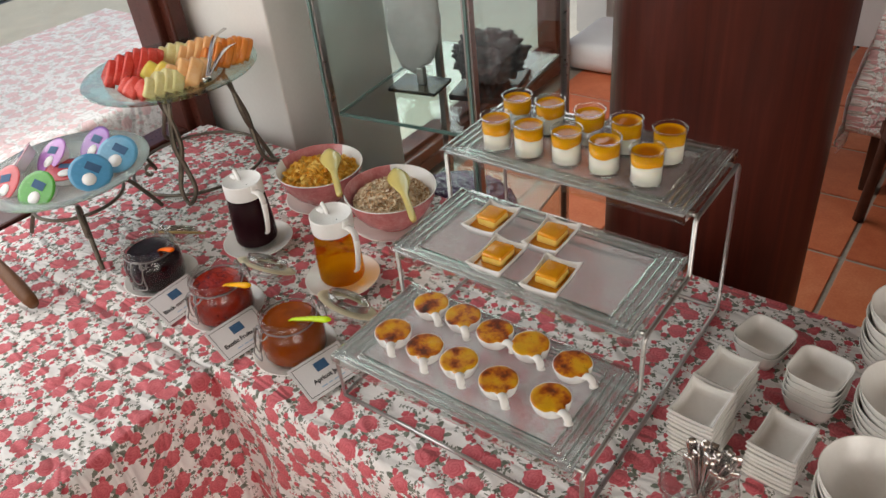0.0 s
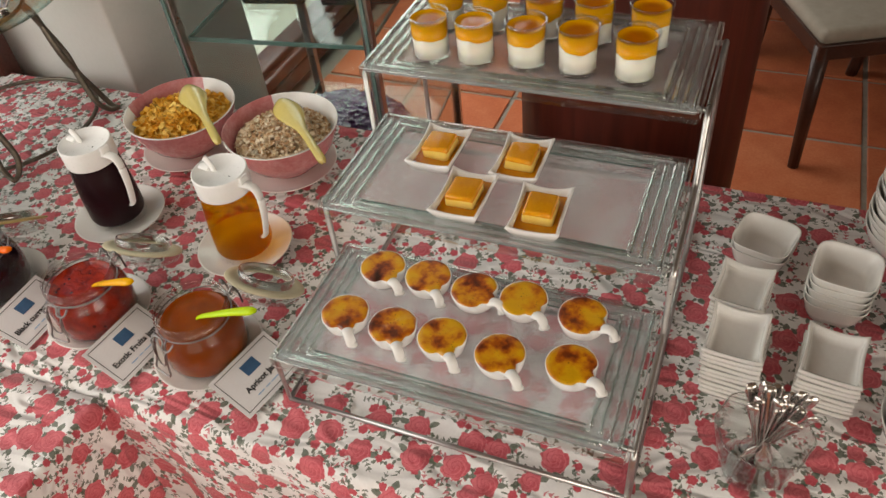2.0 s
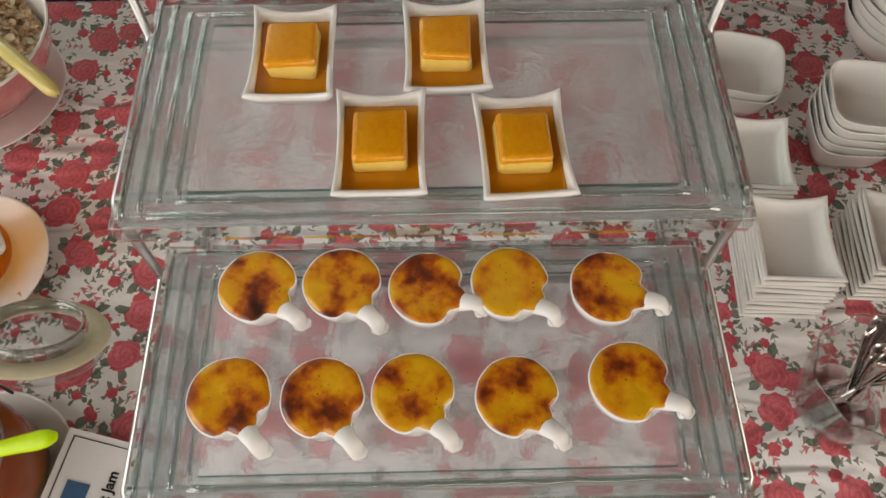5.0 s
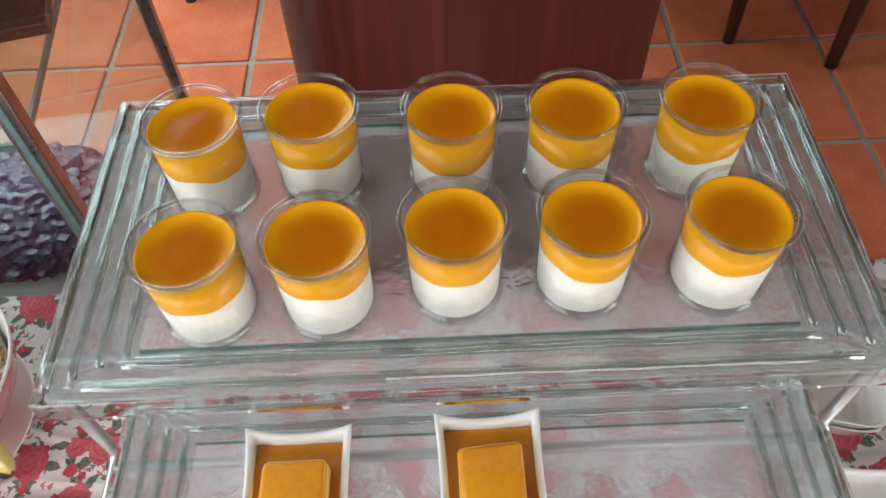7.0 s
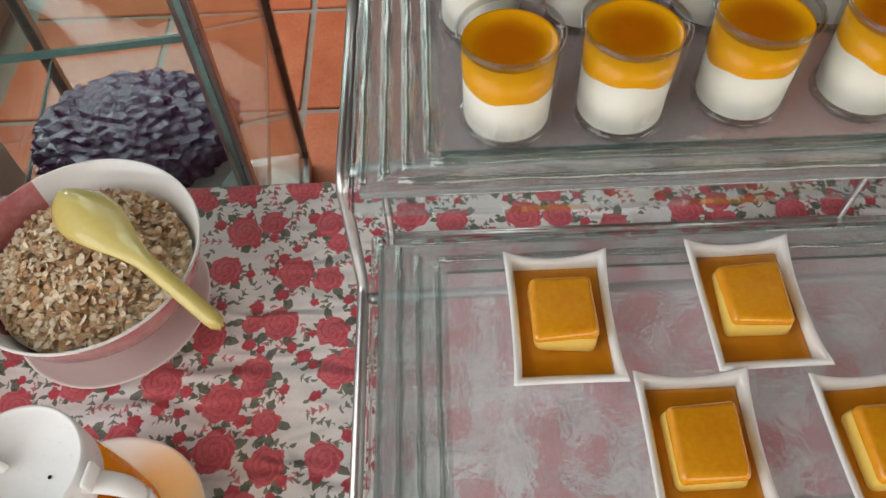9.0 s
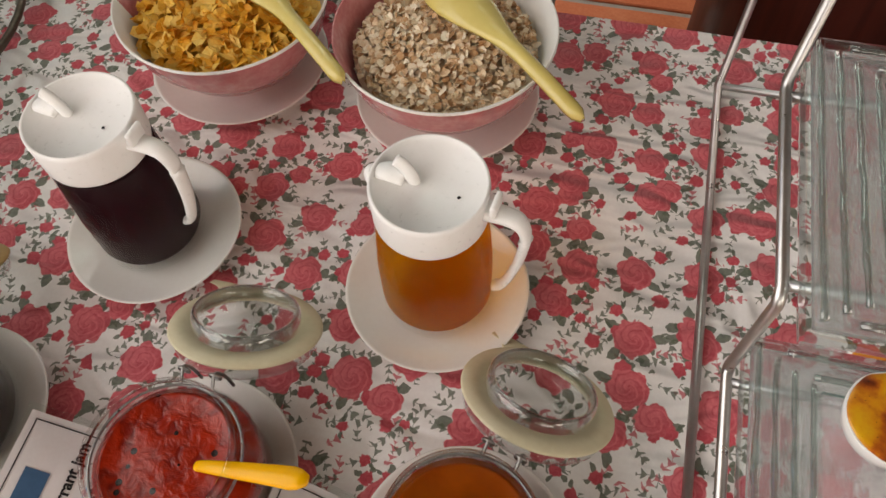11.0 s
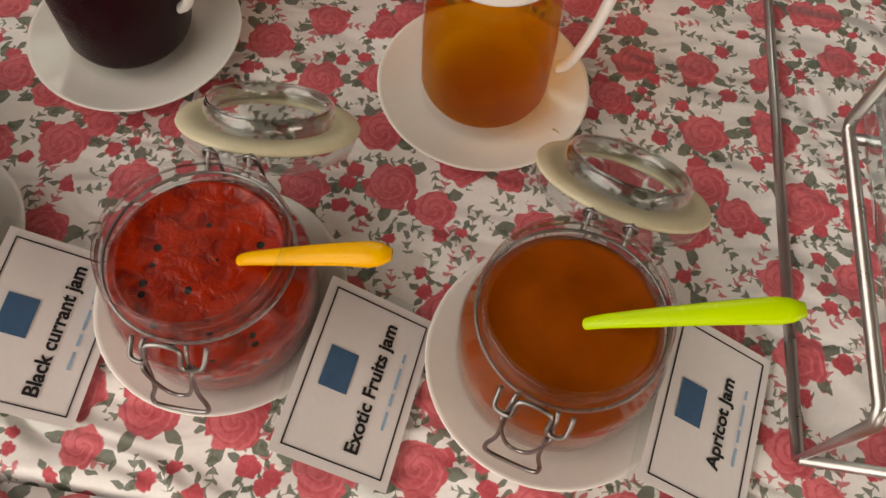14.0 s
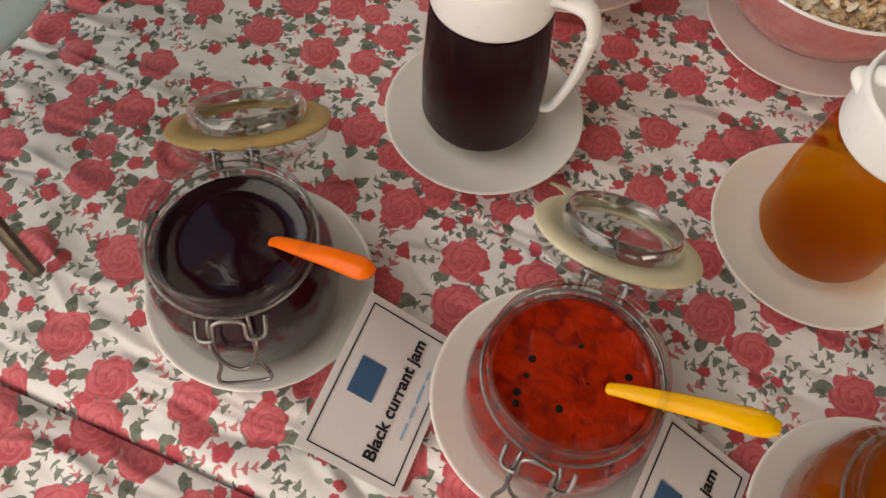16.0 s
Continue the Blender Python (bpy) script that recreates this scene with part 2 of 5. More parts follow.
def syrup(name, color, dense, rough=0.05):
    """A clear coloured liquid that lets tinted light through."""
    m, t, p = material(name)
    out = t.nodes["Material Output"]
    co = node(t, "ShaderNodeTexCoord").outputs["Object"]
    n = node(t, "ShaderNodeTexNoise", {"Vector": co, "Scale": 35.0, "Detail": 3.0, "Distortion": 0.6}).outputs[0]
    t.links.new(mix(t, n, tuple(c * 0.75 for c in color), tuple(min(1, c * 1.2) for c in color)), p.inputs["Base Color"])
    p.inputs["Roughness"].default_value, p.inputs["Transmission Weight"].default_value, p.inputs["IOR"].default_value = 0.0, 1.0, 1.42
    see = node(t, "ShaderNodeBsdfTransparent", {"Color": (*color, 1)})
    mx = node(t, "ShaderNodeMixShader", {0: 1 - dense})
    t.links.new(p.outputs[0], mx.inputs[1])
    t.links.new(see.outputs[0], mx.inputs[2])
    t.links.new(mx.outputs[0], out.inputs[0])
    return m


def custard_mat():
    """Burnt sugar over yellow custard, blotched anew on each spoon."""
    m, t, p = material("burnt_custard")
    co = node(t, "ShaderNodeTexCoord").outputs["Object"]
    rnd = node(t, "ShaderNodeObjectInfo").outputs["Random"]
    n1 = node(t, "ShaderNodeTexNoise", {"Vector": co, "W": math_node(t, "MULTIPLY", rnd, 50.0), "Scale": 38.0, "Detail": 4.0, "Roughness": 0.5}, noise_dimensions="4D").outputs[0]
    n2 = node(t, "ShaderNodeTexNoise", {"Vector": co, "W": math_node(t, "MULTIPLY", rnd, 90.0), "Scale": 240.0, "Detail": 4.0}, noise_dimensions="4D").outputs[0]
    v = math_node(t, "ADD", math_node(t, "MULTIPLY_ADD", n2, 0.17, math_node(t, "MULTIPLY_ADD", n1, 1.5, -0.20)), math_node(t, "MULTIPLY_ADD", rnd, 0.07, -0.155))
    c = ramp(t, v, [(0.36, (0.74, 0.39, 0.006)), (0.50, (0.68, 0.27, 0.003)), (0.61, (0.46, 0.105, 0.004)), (0.72, (0.17, 0.026, 0.004)), (0.86, (0.04, 0.010, 0.004))])
    spots = smooth(t, node(t, "ShaderNodeTexNoise", {"Vector": co, "Scale": 420.0, "Detail": 1.0}).outputs[0], 0.72, 0.78)
    t.links.new(mix(t, spots, c, (0.03, 0.012, 0.006)), p.inputs["Base Color"])
    p.inputs["Roughness"].default_value, p.inputs["Coat Weight"].default_value, p.inputs["Coat Roughness"].default_value = 0.3, 0.5, 0.08
    b = node(t, "ShaderNodeBump", {"Strength": 0.5, "Distance": 0.0012, "Height": v})
    t.links.new(b.outputs[0], p.inputs["Normal"])
    return m


def seeded_jam(name, base, dark, seed, depth=0.0):
    m, t, p = material(name)
    co = node(t, "ShaderNodeTexCoord").outputs["Object"]
    n1 = node(t, "ShaderNodeTexNoise", {"Vector": co, "Scale": 90.0 if seed else 30.0, "Detail": 4.0, "Distortion": 0.4}).outputs[0]
    c = ramp(t, n1, [(0.35, dark), (0.55, base), (0.75, tuple(v * 1.3 for v in base))])
    if seed:
        vor = node(t, "ShaderNodeTexVoronoi", {"Vector": co, "Scale": 95.0, "Randomness": 1.0})
        sep = node(t, "ShaderNodeSeparateColor", {0: vor.outputs["Color"]}).outputs[0]
        dot = math_node(t, "MULTIPLY", math_node(t, "LESS_THAN", vor.outputs["Distance"], 0.24), math_node(t, "GREATER_THAN", sep, 0.6))
        c = mix(t, dot, c, (0.01, 0.006, 0.005))
    t.links.new(c, p.inputs["Base Color"])
    p.inputs["Roughness"].default_value, p.inputs["Coat Weight"].default_value, p.inputs["Coat Roughness"].default_value = 0.22, 0.2 if seed else 0.1, 0.05
    p.inputs["Specular IOR Level"].default_value = 0.3 if seed else 0.2
    p.inputs["Subsurface Weight"].default_value, p.inputs["Subsurface Radius"].default_value = depth, (0.02, 0.006, 0.001)
    p.inputs["Subsurface Scale"].default_value = 1.0
    b = node(t, "ShaderNodeBump", {"Strength": 0.8 if seed else 0.3, "Distance": 0.003 if seed else 0.002, "Height": n1})
    t.links.new(b.outputs[0], p.inputs["Normal"])
    return m


def mango_gel():
    """Mango puree under a gel that lies thick in the middle of the glass and thin at its wall."""
    m, t, p = material("mango_puree")
    co = node(t, "ShaderNodeTexCoord").outputs["Object"]
    flat = node(t, "ShaderNodeVectorMath", {0: co, 1: (1.0, 1.0, 0.0)}, operation="MULTIPLY").outputs[0]
    r = node(t, "ShaderNodeVectorMath", {0: flat}, operation="LENGTH").outputs["Value"]
    n = node(t, "ShaderNodeTexNoise", {"Vector": co, "Scale": 70.0, "Detail": 3.0}).outputs[0]
    k = smooth(t, math_node(t, "MULTIPLY_ADD", n, 0.006, r), 0.012, 0.0255)
    t.links.new(ramp(t, k, [(0.0, (0.60, 0.175, 0.0004)), (0.6, (0.70, 0.26, 0.0006)), (1.0, (0.84, 0.40, 0.002))]), p.inputs["Base Color"])
    p.inputs["Roughness"].default_value, p.inputs["Specular IOR Level"].default_value = 0.16, 0.25
    p.inputs["Subsurface Weight"].default_value, p.inputs["Subsurface Radius"].default_value = 0.3, (0.008, 0.004, 0.001)
    b = node(t, "ShaderNodeBump", {"Strength": 0.1, "Distance": 0.001, "Height": n})
    t.links.new(b.outputs[0], p.inputs["Normal"])
    return m


CLOTH = rose_cloth("rose_tablecloth", 0.0, 1.0)
CLOTH_STAR = rose_cloth("pink_print_tablecloth", 0.45, 0.6)
# Overexposed sunlight on the terrace cloth is put into its whitened print.
CLOTH_OUT = rose_cloth("glare_whitened_rose_cloth", 0.6, 1.2)
STEEL = surface("brushed_steel", [(0.42, 0.41, 0.40), (0.62, 0.61, 0.60)], 0.3, 20, 60, 0.0, metal=1.0)
WIRE = surface("dull_wire", [(0.20, 0.195, 0.19), (0.40, 0.39, 0.38)], 0.3, 40, 120, 0.0, metal=1.0)
CHROME = surface("cutlery_steel", [(0.55, 0.53, 0.51), (0.75, 0.73, 0.71)], 0.16, 25, 60, 0.0, metal=1.0)
BRONZE = surface("aged_bronze_iron", [(0.10, 0.085, 0.07), (0.22, 0.19, 0.15)], 0.4, 40, 300, 0.3, metal=0.85)
GLASS_RIM = clear("pressed_glass", (0.80, 0.86, 0.85), 0.05, 4.0, 0.12, 30.0)
GLASS_FROST = tray_glass("frosted_glass", True, (0.82, 0.83, 0.85))
GLASS_SEAM = clear("glass_seam", (0.58, 0.72, 0.69), 0.05, 1.5)
GLASS = clear("clear_glass")
GLASS_CUP = clear("cup_glass", (0.985, 0.99, 0.985), 0.015, 0.5)
GLASS_BASE = clear("glass_base", (0.92, 0.945, 0.935), 0.04, 3.0, 0.2, 60)
GLASS_THICK = clear("thick_glass", (0.93, 0.945, 0.94), 0.03, 1.3, 0.15, 40)
GLASS_LID = clear("lid_glass", (0.86, 0.88, 0.86), 0.05, 5.0, 0.2, 60)
GLASS_RIDGE = clear("ridge_glass", (0.80, 0.86, 0.845), 0.04, 6.0, 0.2, 90)
GLASS_GREEN = clear("green_plate_glass", (0.74, 0.87, 0.84), 0.06, 1.5, 0.3, 35)
PLATE_FROST = tray_glass("frosted_green_plate", True, (0.80, 0.92, 0.89))
PANE = clear("window_pane", (0.98, 0.99, 0.99), 0.01, 0.7)
CAB_GLASS = clear("cabinet_glass", (0.93, 0.97, 0.96), 0.01, 1.0)
EDGE_GREEN = surface("green_glass_edge", [(0.10, 0.17, 0.16), (0.18, 0.27, 0.25)], 0.15, 20, 200, 0.0)
PORCELAIN = surface("white_porcelain", [(0.86, 0.84, 0.80), (0.91, 0.90, 0.87)], 0.14, 12, 200, 0.02, coat=0.4)
PORCELAIN_WHITE = surface("bright_porcelain", [(0.88, 0.87, 0.84), (0.92, 0.915, 0.90)], 0.14, 12, 200, 0.02, coat=0.4)
PLASTIC = surface("white_plastic", [(0.88, 0.88, 0.86), (0.92, 0.92, 0.91)], 0.3, 30, 250, 0.03)
PINK = surface("pink_glaze", [(0.52, 0.16, 0.17), (0.62, 0.23, 0.24), (0.70, 0.34, 0.34)], 0.16, 45, 160, 0.1, coat=0.4)
YELLOW_CERAMIC = surface("yellow_glaze", [(0.72, 0.58, 0.16), (0.78, 0.65, 0.22)], 0.14, 14, 160, 0.02, coat=0.5)
JUICE = mango_gel()
CREAM = surface("white_cream", [(0.93, 0.91, 0.80), (0.95, 0.935, 0.85)], 0.45, 40, 200, 0.05, sss=0.15)
FLAN = surface("yellow_flan", [(0.84, 0.56, 0.10), (0.89, 0.66, 0.19)], 0.32, 60, 350, 0.25, coat=0.3, sss=0.15)
CARAMEL = surface("caramel_skin", [(0.72, 0.26, 0.003), (0.86, 0.41, 0.010)], 0.18, 60, 300, 0.3, coat=0.6, sss=0.2)
SYRUP = surface("caramel_syrup", [(0.52, 0.17, 0.003), (0.66, 0.27, 0.006)], 0.1, 20, 100, 0.03, coat=0.6)
BURNT = custard_mat()
JAM_RED = seeded_jam("red_fruit_jam", (0.31, 0.014, 0.0006), (0.16, 0.005, 0.0006), True)
JAM_BLACK = seeded_jam("black_fruit_jam", (0.012, 0.002, 0.006), (0.005, 0.001, 0.003), False)
JAM_BLACK.node_tree.nodes["Principled BSDF"].inputs["Specular IOR Level"].default_value = 0.38
JAM_BLACK.node_tree.nodes["Principled BSDF"].inputs["Roughness"].default_value = 0.1
JAM_AMBER = seeded_jam("amber_fruit_jam", (0.27, 0.052, 0.0010), (0.22, 0.040, 0.0008), False, 0.4)
HONEY = syrup("honey", (0.88, 0.53, 0.004), 0.12)
RED_SYRUP = surface("dark_red_syrup", [(0.010, 0.0015, 0.003), (0.022, 0.003, 0.006)], 0.4, 12, 60, 0.0)
RED_SYRUP.node_tree.nodes["Principled BSDF"].inputs["Specular IOR Level"].default_value = 0.1
RUBBER = surface("cream_rubber", [(0.66, 0.60, 0.40), (0.74, 0.69, 0.50)], 0.45, 40, 200, 0.1)
RUBBER_TAN = surface("stained_rubber", [(0.45, 0.30, 0.10), (0.56, 0.41, 0.18)], 0.45, 40, 200, 0.1)
PLASTIC_ORANGE = surface("orange_plastic", [(0.86, 0.135, 0.001), (0.90, 0.165, 0.001)], 0.25, 30, 200, 0.02)
PLASTIC_YELLOW = surface("yellow_plastic", [(0.88, 0.43, 0.001), (0.92, 0.48, 0.001)], 0.25, 30, 200, 0.02)
PLASTIC_LIME = surface("lime_plastic", [(0.52, 0.78, 0.004), (0.57, 0.82, 0.006)], 0.25, 30, 200, 0.02)
PAPER = surface("card_paper", [(0.72, 0.70, 0.71), (0.78, 0.77, 0.78)], 0.55, 30, 300, 0.02)
INK = surface("black_ink", [(0.012, 0.012, 0.014), (0.02, 0.02, 0.022)], 0.6, 50, 300, 0.0)
INK_BLUE = surface("navy_ink", [(0.04, 0.10, 0.20), (0.055, 0.13, 0.25)], 0.6, 80, 400, 0.0)
INK_SKY = surface("light_blue_ink", [(0.25, 0.42, 0.62), (0.30, 0.48, 0.66)], 0.6, 80, 400, 0.0)
OATS = surface("rolled_oats", [(0.58, 0.34, 0.17), (0.84, 0.66, 0.44), (0.93, 0.83, 0.66)], 0.65, 200, 700, 0.3, island=0.5)
FLAKES = surface("corn_flakes", [(0.74, 0.34, 0.02), (0.88, 0.52, 0.07), (0.93, 0.66, 0.18)], 0.5, 120, 500, 0.4, island=0.45)
TERRACOTTA = surface("terracotta_tile", [(0.42, 0.105, 0.045), (0.52, 0.15, 0.065), (0.60, 0.21, 0.10)], 0.42, 9, 120, 0.15, spread=0.22)
GROUT = surface("grey_grout", [(0.26, 0.24, 0.20), (0.38, 0.35, 0.30)], 0.8, 30, 300, 0.3)
PLASTER = surface("white_plaster", [(0.72, 0.70, 0.67), (0.78, 0.765, 0.74)], 0.8, 4, 120, 0.12)
# Dark colour chosen for the unseen ceiling to reduce fill light from above.
CEILING = surface("dark_unseen_ceiling", [(0.24, 0.19, 0.15), (0.32, 0.26, 0.20)], 0.6, 6, 90, 0.1)
DARK_WOOD = surface("dark_red_wood", [(0.055, 0.014, 0.009), (0.10, 0.026, 0.016)], 0.3, 12, 150, 0.1, coat=0.3)
CHAIR_WOOD = surface("dark_chair_wood", [(0.035, 0.015, 0.01), (0.07, 0.03, 0.02)], 0.35, 15, 150, 0.1, coat=0.2)
CUSHION = surface("beige_cushion", [(0.30, 0.27, 0.22), (0.38, 0.34, 0.28)], 0.85, 30, 500, 0.3)
STONE_OUT = surface("pale_paving", [(0.52, 0.50, 0.42), (0.66, 0.63, 0.54)], 0.8, 5, 80, 0.1)
ROCK = surface("grey_rock", [(0.05, 0.048, 0.052), (0.10, 0.095, 0.105), (0.18, 0.17, 0.18)], 0.5, 60, 200, 0.8, distance=0.006)
SLAB = surface("pale_stone_slab", [(0.42, 0.41, 0.42), (0.58, 0.57, 0.57)], 0.45, 14, 90, 0.3)
AMETHYST = surface("amethyst", [(0.030, 0.008, 0.040), (0.075, 0.022, 0.090), (0.26, 0.16, 0.30)], 0.15, 90, 260, 0.9, coat=0.6, distance=0.005)
BLACK = surface("black_lacquer", [(0.012, 0.012, 0.013), (0.022, 0.022, 0.024)], 0.25, 20, 200, 0.05)


def polished_wood():
    m, t, p = material("polished_mahogany")
    co = node(t, "ShaderNodeTexCoord").outputs["Object"]
    mp = node(t, "ShaderNodeMapping", {"Vector": co, "Scale": (14.0, 14.0, 0.8)}).outputs[0]
    n = node(t, "ShaderNodeTexNoise", {"Vector": mp, "Scale": 3.0, "Detail": 6.0, "Distortion": 0.8}).outputs[0]
    t.links.new(ramp(t, n, [(0.3, (0.050, 0.008, 0.004)), (0.55, (0.075, 0.012, 0.006)), (0.75, (0.10, 0.018, 0.009))]), p.inputs["Base Color"])
    p.inputs["Roughness"].default_value, p.inputs["Coat Weight"].default_value, p.inputs["Coat Roughness"].default_value = 0.45, 0.12, 0.12
    p.inputs["Specular IOR Level"].default_value = 0.25
    b = node(t, "ShaderNodeBump", {"Strength": 0.15, "Distance": 0.004, "Height": n})
    t.links.new(b.outputs[0], p.inputs["Normal"])
    return m


MAHOGANY = polished_wood()


# ---- building helpers ----
def mesh_of(name, bm, mat, smooth_faces=True):
    me = bpy.data.meshes.new(name)
    bmesh.ops.recalc_face_normals(bm, faces=bm.faces)
    for f in bm.faces:
        f.smooth = smooth_faces
    bm.to_mesh(me)
    bm.free()
    me.materials.append(mat)
    return me


def part(name, bm, mat, parent=None, label="", flat=False):
    ob = new(name, mesh_of(name, bm, mat, not flat))
    if parent:
        ob.parent = parent
    if label:
        ob["label"] = label
    return ob


def thing(name, m, label, category, group="", kind=""):
    ob = new(name)
    ob.empty_display_size = 0.05
    ob.matrix_basis = m
    return tagged(ob, label, category, group, kind)


def box(size, at=(0, 0, 0), bevel=0.0, seg=2, bm=None, m=None):
    bm = bm or bmesh.new()
    r = bmesh.ops.create_cube(bm, size=1.0)
    mat = (m or Matrix()) @ Matrix.Translation(at) @ Matrix.Diagonal((*size, 1))
    bmesh.ops.transform(bm, matrix=mat, verts=r["verts"])
    if bevel:
        edges = list({e for v in r["verts"] for e in v.link_edges})
        bmesh.ops.bevel(bm, geom=edges, offset=bevel, segments=seg, profile=0.5, affect="EDGES")
    return bm


def lathe(profile, n=40, bm=None, at=(0, 0, 0), m=None, closed=False):
    """Turns a profile of (radius, height) round the upright axis."""
    bm = bm or bmesh.new()
    rings = []
    for r, z in profile:
        if r < 1e-6:
            rings.append([bm.verts.new((at[0], at[1], at[2] + z))])
        else:
            rings.append([bm.verts.new((at[0] + r * math.cos(2 * math.pi * i / n), at[1] + r * math.sin(2 * math.pi * i / n), at[2] + z)) for i in range(n)])
    pairs = list(zip(rings, rings[1:])) + ([(rings[-1], rings[0])] if closed else [])
    for a, b in pairs:
        for i in range(n):
            j = (i + 1) % n
            if len(a) == 1 and len(b) > 1:
                bm.faces.new((a[0], b[i], b[j]))
            elif len(b) == 1 and len(a) > 1:
                bm.faces.new((a[i], a[j], b[0]))
            elif len(a) > 1:
                bm.faces.new((a[i], a[j], b[j], b[i]))
    if m:
        bmesh.ops.transform(bm, matrix=m, verts=[v for ring in rings for v in ring])
    return bm


def spline(points, k=6):
    """Points on a smooth line through the given ones."""
    pts = [Vector(p) for p in points]
    pts = [2 * pts[0] - pts[1]] + pts + [2 * pts[-1] - pts[-2]]
    out = []
    for a, b, c, d in zip(pts, pts[1:], pts[2:], pts[3:]):
        for i in range(k):
            u = i / k
            out.append(0.5 * (2 * b + (c - a) * u + (2 * a - 5 * b + 4 * c - d) * u * u + (3 * b - a - 3 * c + d) * u ** 3))
    return out + [pts[-2]]


def tube(points, radius, n=8, bm=None, closed=False, flat=(1.0, 1.0), up=(0, 0, 1)):
    """A rod along points; radius may be one number or one for each point."""
    bm = bm or bmesh.new()
    pts = [Vector(p) for p in points]
    rad = radius if isinstance(radius, (list, tuple)) else [radius] * len(pts)
    rings = []
    for i, p in enumerate(pts):
        a = pts[i - 1] if i or closed else p
        b = pts[(i + 1) % len(pts)] if i < len(pts) - 1 or closed else p
        d = (b - a).normalized()
        side = d.cross(Vector(up))
        side = side.normalized() if side.length > 1e-3 else d.cross(Vector((1, 0.2, 0))).normalized()
        top = side.cross(d).normalized()
        rings.append([bm.verts.new(p + rad[i] * (flat[0] * math.cos(2 * math.pi * k / n) * side + flat[1] * math.sin(2 * math.pi * k / n) * top)) for k in range(n)])
    for a, b in list(zip(rings, rings[1:])) + ([(rings[-1], rings[0])] if closed else []):
        for k in range(n):
            bm.faces.new((a[k], a[(k + 1) % n], b[(k + 1) % n], b[k]))
    if not closed:
        bm.faces.new(rings[0])
        bm.faces.new(rings[-1][::-1])
    return bm


def ring_points(r, z=0.0, n=48, centre=(0, 0)):
    return [(centre[0] + r * math.cos(2 * math.pi * i / n), centre[1] + r * math.sin(2 * math.pi * i / n), z) for i in range(n)]


def rough_ball(radii, amount, seed, detail=3, scale=9.0):
    bm = bmesh.new()
    bmesh.ops.create_icosphere(bm, subdivisions=detail, radius=1.0)
    for v in bm.verts:
        p = v.co.copy()
        v.co = p * (1 + amount * noise.noise(p * scale * 0.3 + Vector((seed, 0, 0))) + amount * 0.5 * noise.noise(p * scale + Vector((0, seed, 0))))
        v.co = Vector((v.co.x * radii[0], v.co.y * radii[1], v.co.z * radii[2]))
    return bm


# ---- the room ----
TOP = 0.75
X0, X1, Y0, Y1, H = -1.9, 2.6, -3.4, 4.6, 2.9


def wall(name, pieces, label):
    root = thing(name, Matrix(), label, "wall", kind="structure")
    for i, (size, at) in enumerate(pieces):
        part("wall_panel", box(size, at), PLASTER, root, flat=True)
    return root


wall("wall_west", [((0.2, 1.5, H), (X0 - 0.1, -2.65, H / 2)), ((0.2, 0.36, H), (X0 - 0.1, 3.82 + 0.6, H / 2)), ((0.2, 5.6, 0.35), (X0 - 0.1, 1.35, H - 0.175))], "white plastered wall with tall windows")
wall("wall_north", [((X1 - X0 + 0.4, 0.2, H), ((X0 + X1) / 2, Y1 + 0.1, H / 2))], "white plastered end wall")
# Unseen south and east walls; their openings are made up for the fill lamps.
wall("wall_south", [((X1 - X0 + 0.4, 0.2, 0.9), ((X0 + X1) / 2, Y0 - 0.1, 0.45)), ((X1 - X0 + 0.4, 0.2, 0.3), ((X0 + X1) / 2, Y0 - 0.1, H - 0.15)), ((0.7, 0.2, H - 1.2), (X0 + 0.15, Y0 - 0.1, 1.75)), ((0.5, 0.2, H - 1.2), (X1 - 0.05, Y0 - 0.1, 1.75))], "unseen white wall with a wide opening added for fill light")
wall("wall_east", [((0.2, 8.0, 0.95), (X1 + 0.1, 0.6, 0.475)), ((0.2, 8.0, 0.35), (X1 + 0.1, 0.6, H - 0.175)), ((0.2, 1.5, H - 1.3), (X1 + 0.1, -2.65, 1.75)), ((0.2, 4.3, H - 1.3), (X1 + 0.1, 2.45, 1.75))], "unseen white wall with an opening added for fill light")
# Unseen; closes the room and keeps bounced light low.
tagged(part("ceiling", box((X1 - X0 + 0.4, Y1 - Y0 + 0.4, 0.1), ((X0 + X1) / 2, (Y0 + Y1) / 2, H + 0.05)), CEILING), "unseen ceiling, darkened to cut bounced light", "ceiling", kind="structure")
tagged(part("pillar", box((0.40, 0.47, H), (X0 + 0.205, 1.36 + 0.235, H / 2), 0.006), PLASTER, flat=True), "white plastered pillar between two windows", "pillar", kind="structure")

floor = tagged(part("floor", box((X1 - X0, Y1 - Y0, 0.1), ((X0 + X1) / 2, (Y0 + Y1) / 2, -0.058)), GROUT, flat=True), "terracotta tiled floor with grey joints", "floor", kind="structure")
ground = tagged(part("ground", box((400, 400, 0.1), (-203.5 + 1.5, 0, -0.16)), STONE_OUT, flat=True), "pale stone paving of the terrace", "paving", kind="structure")


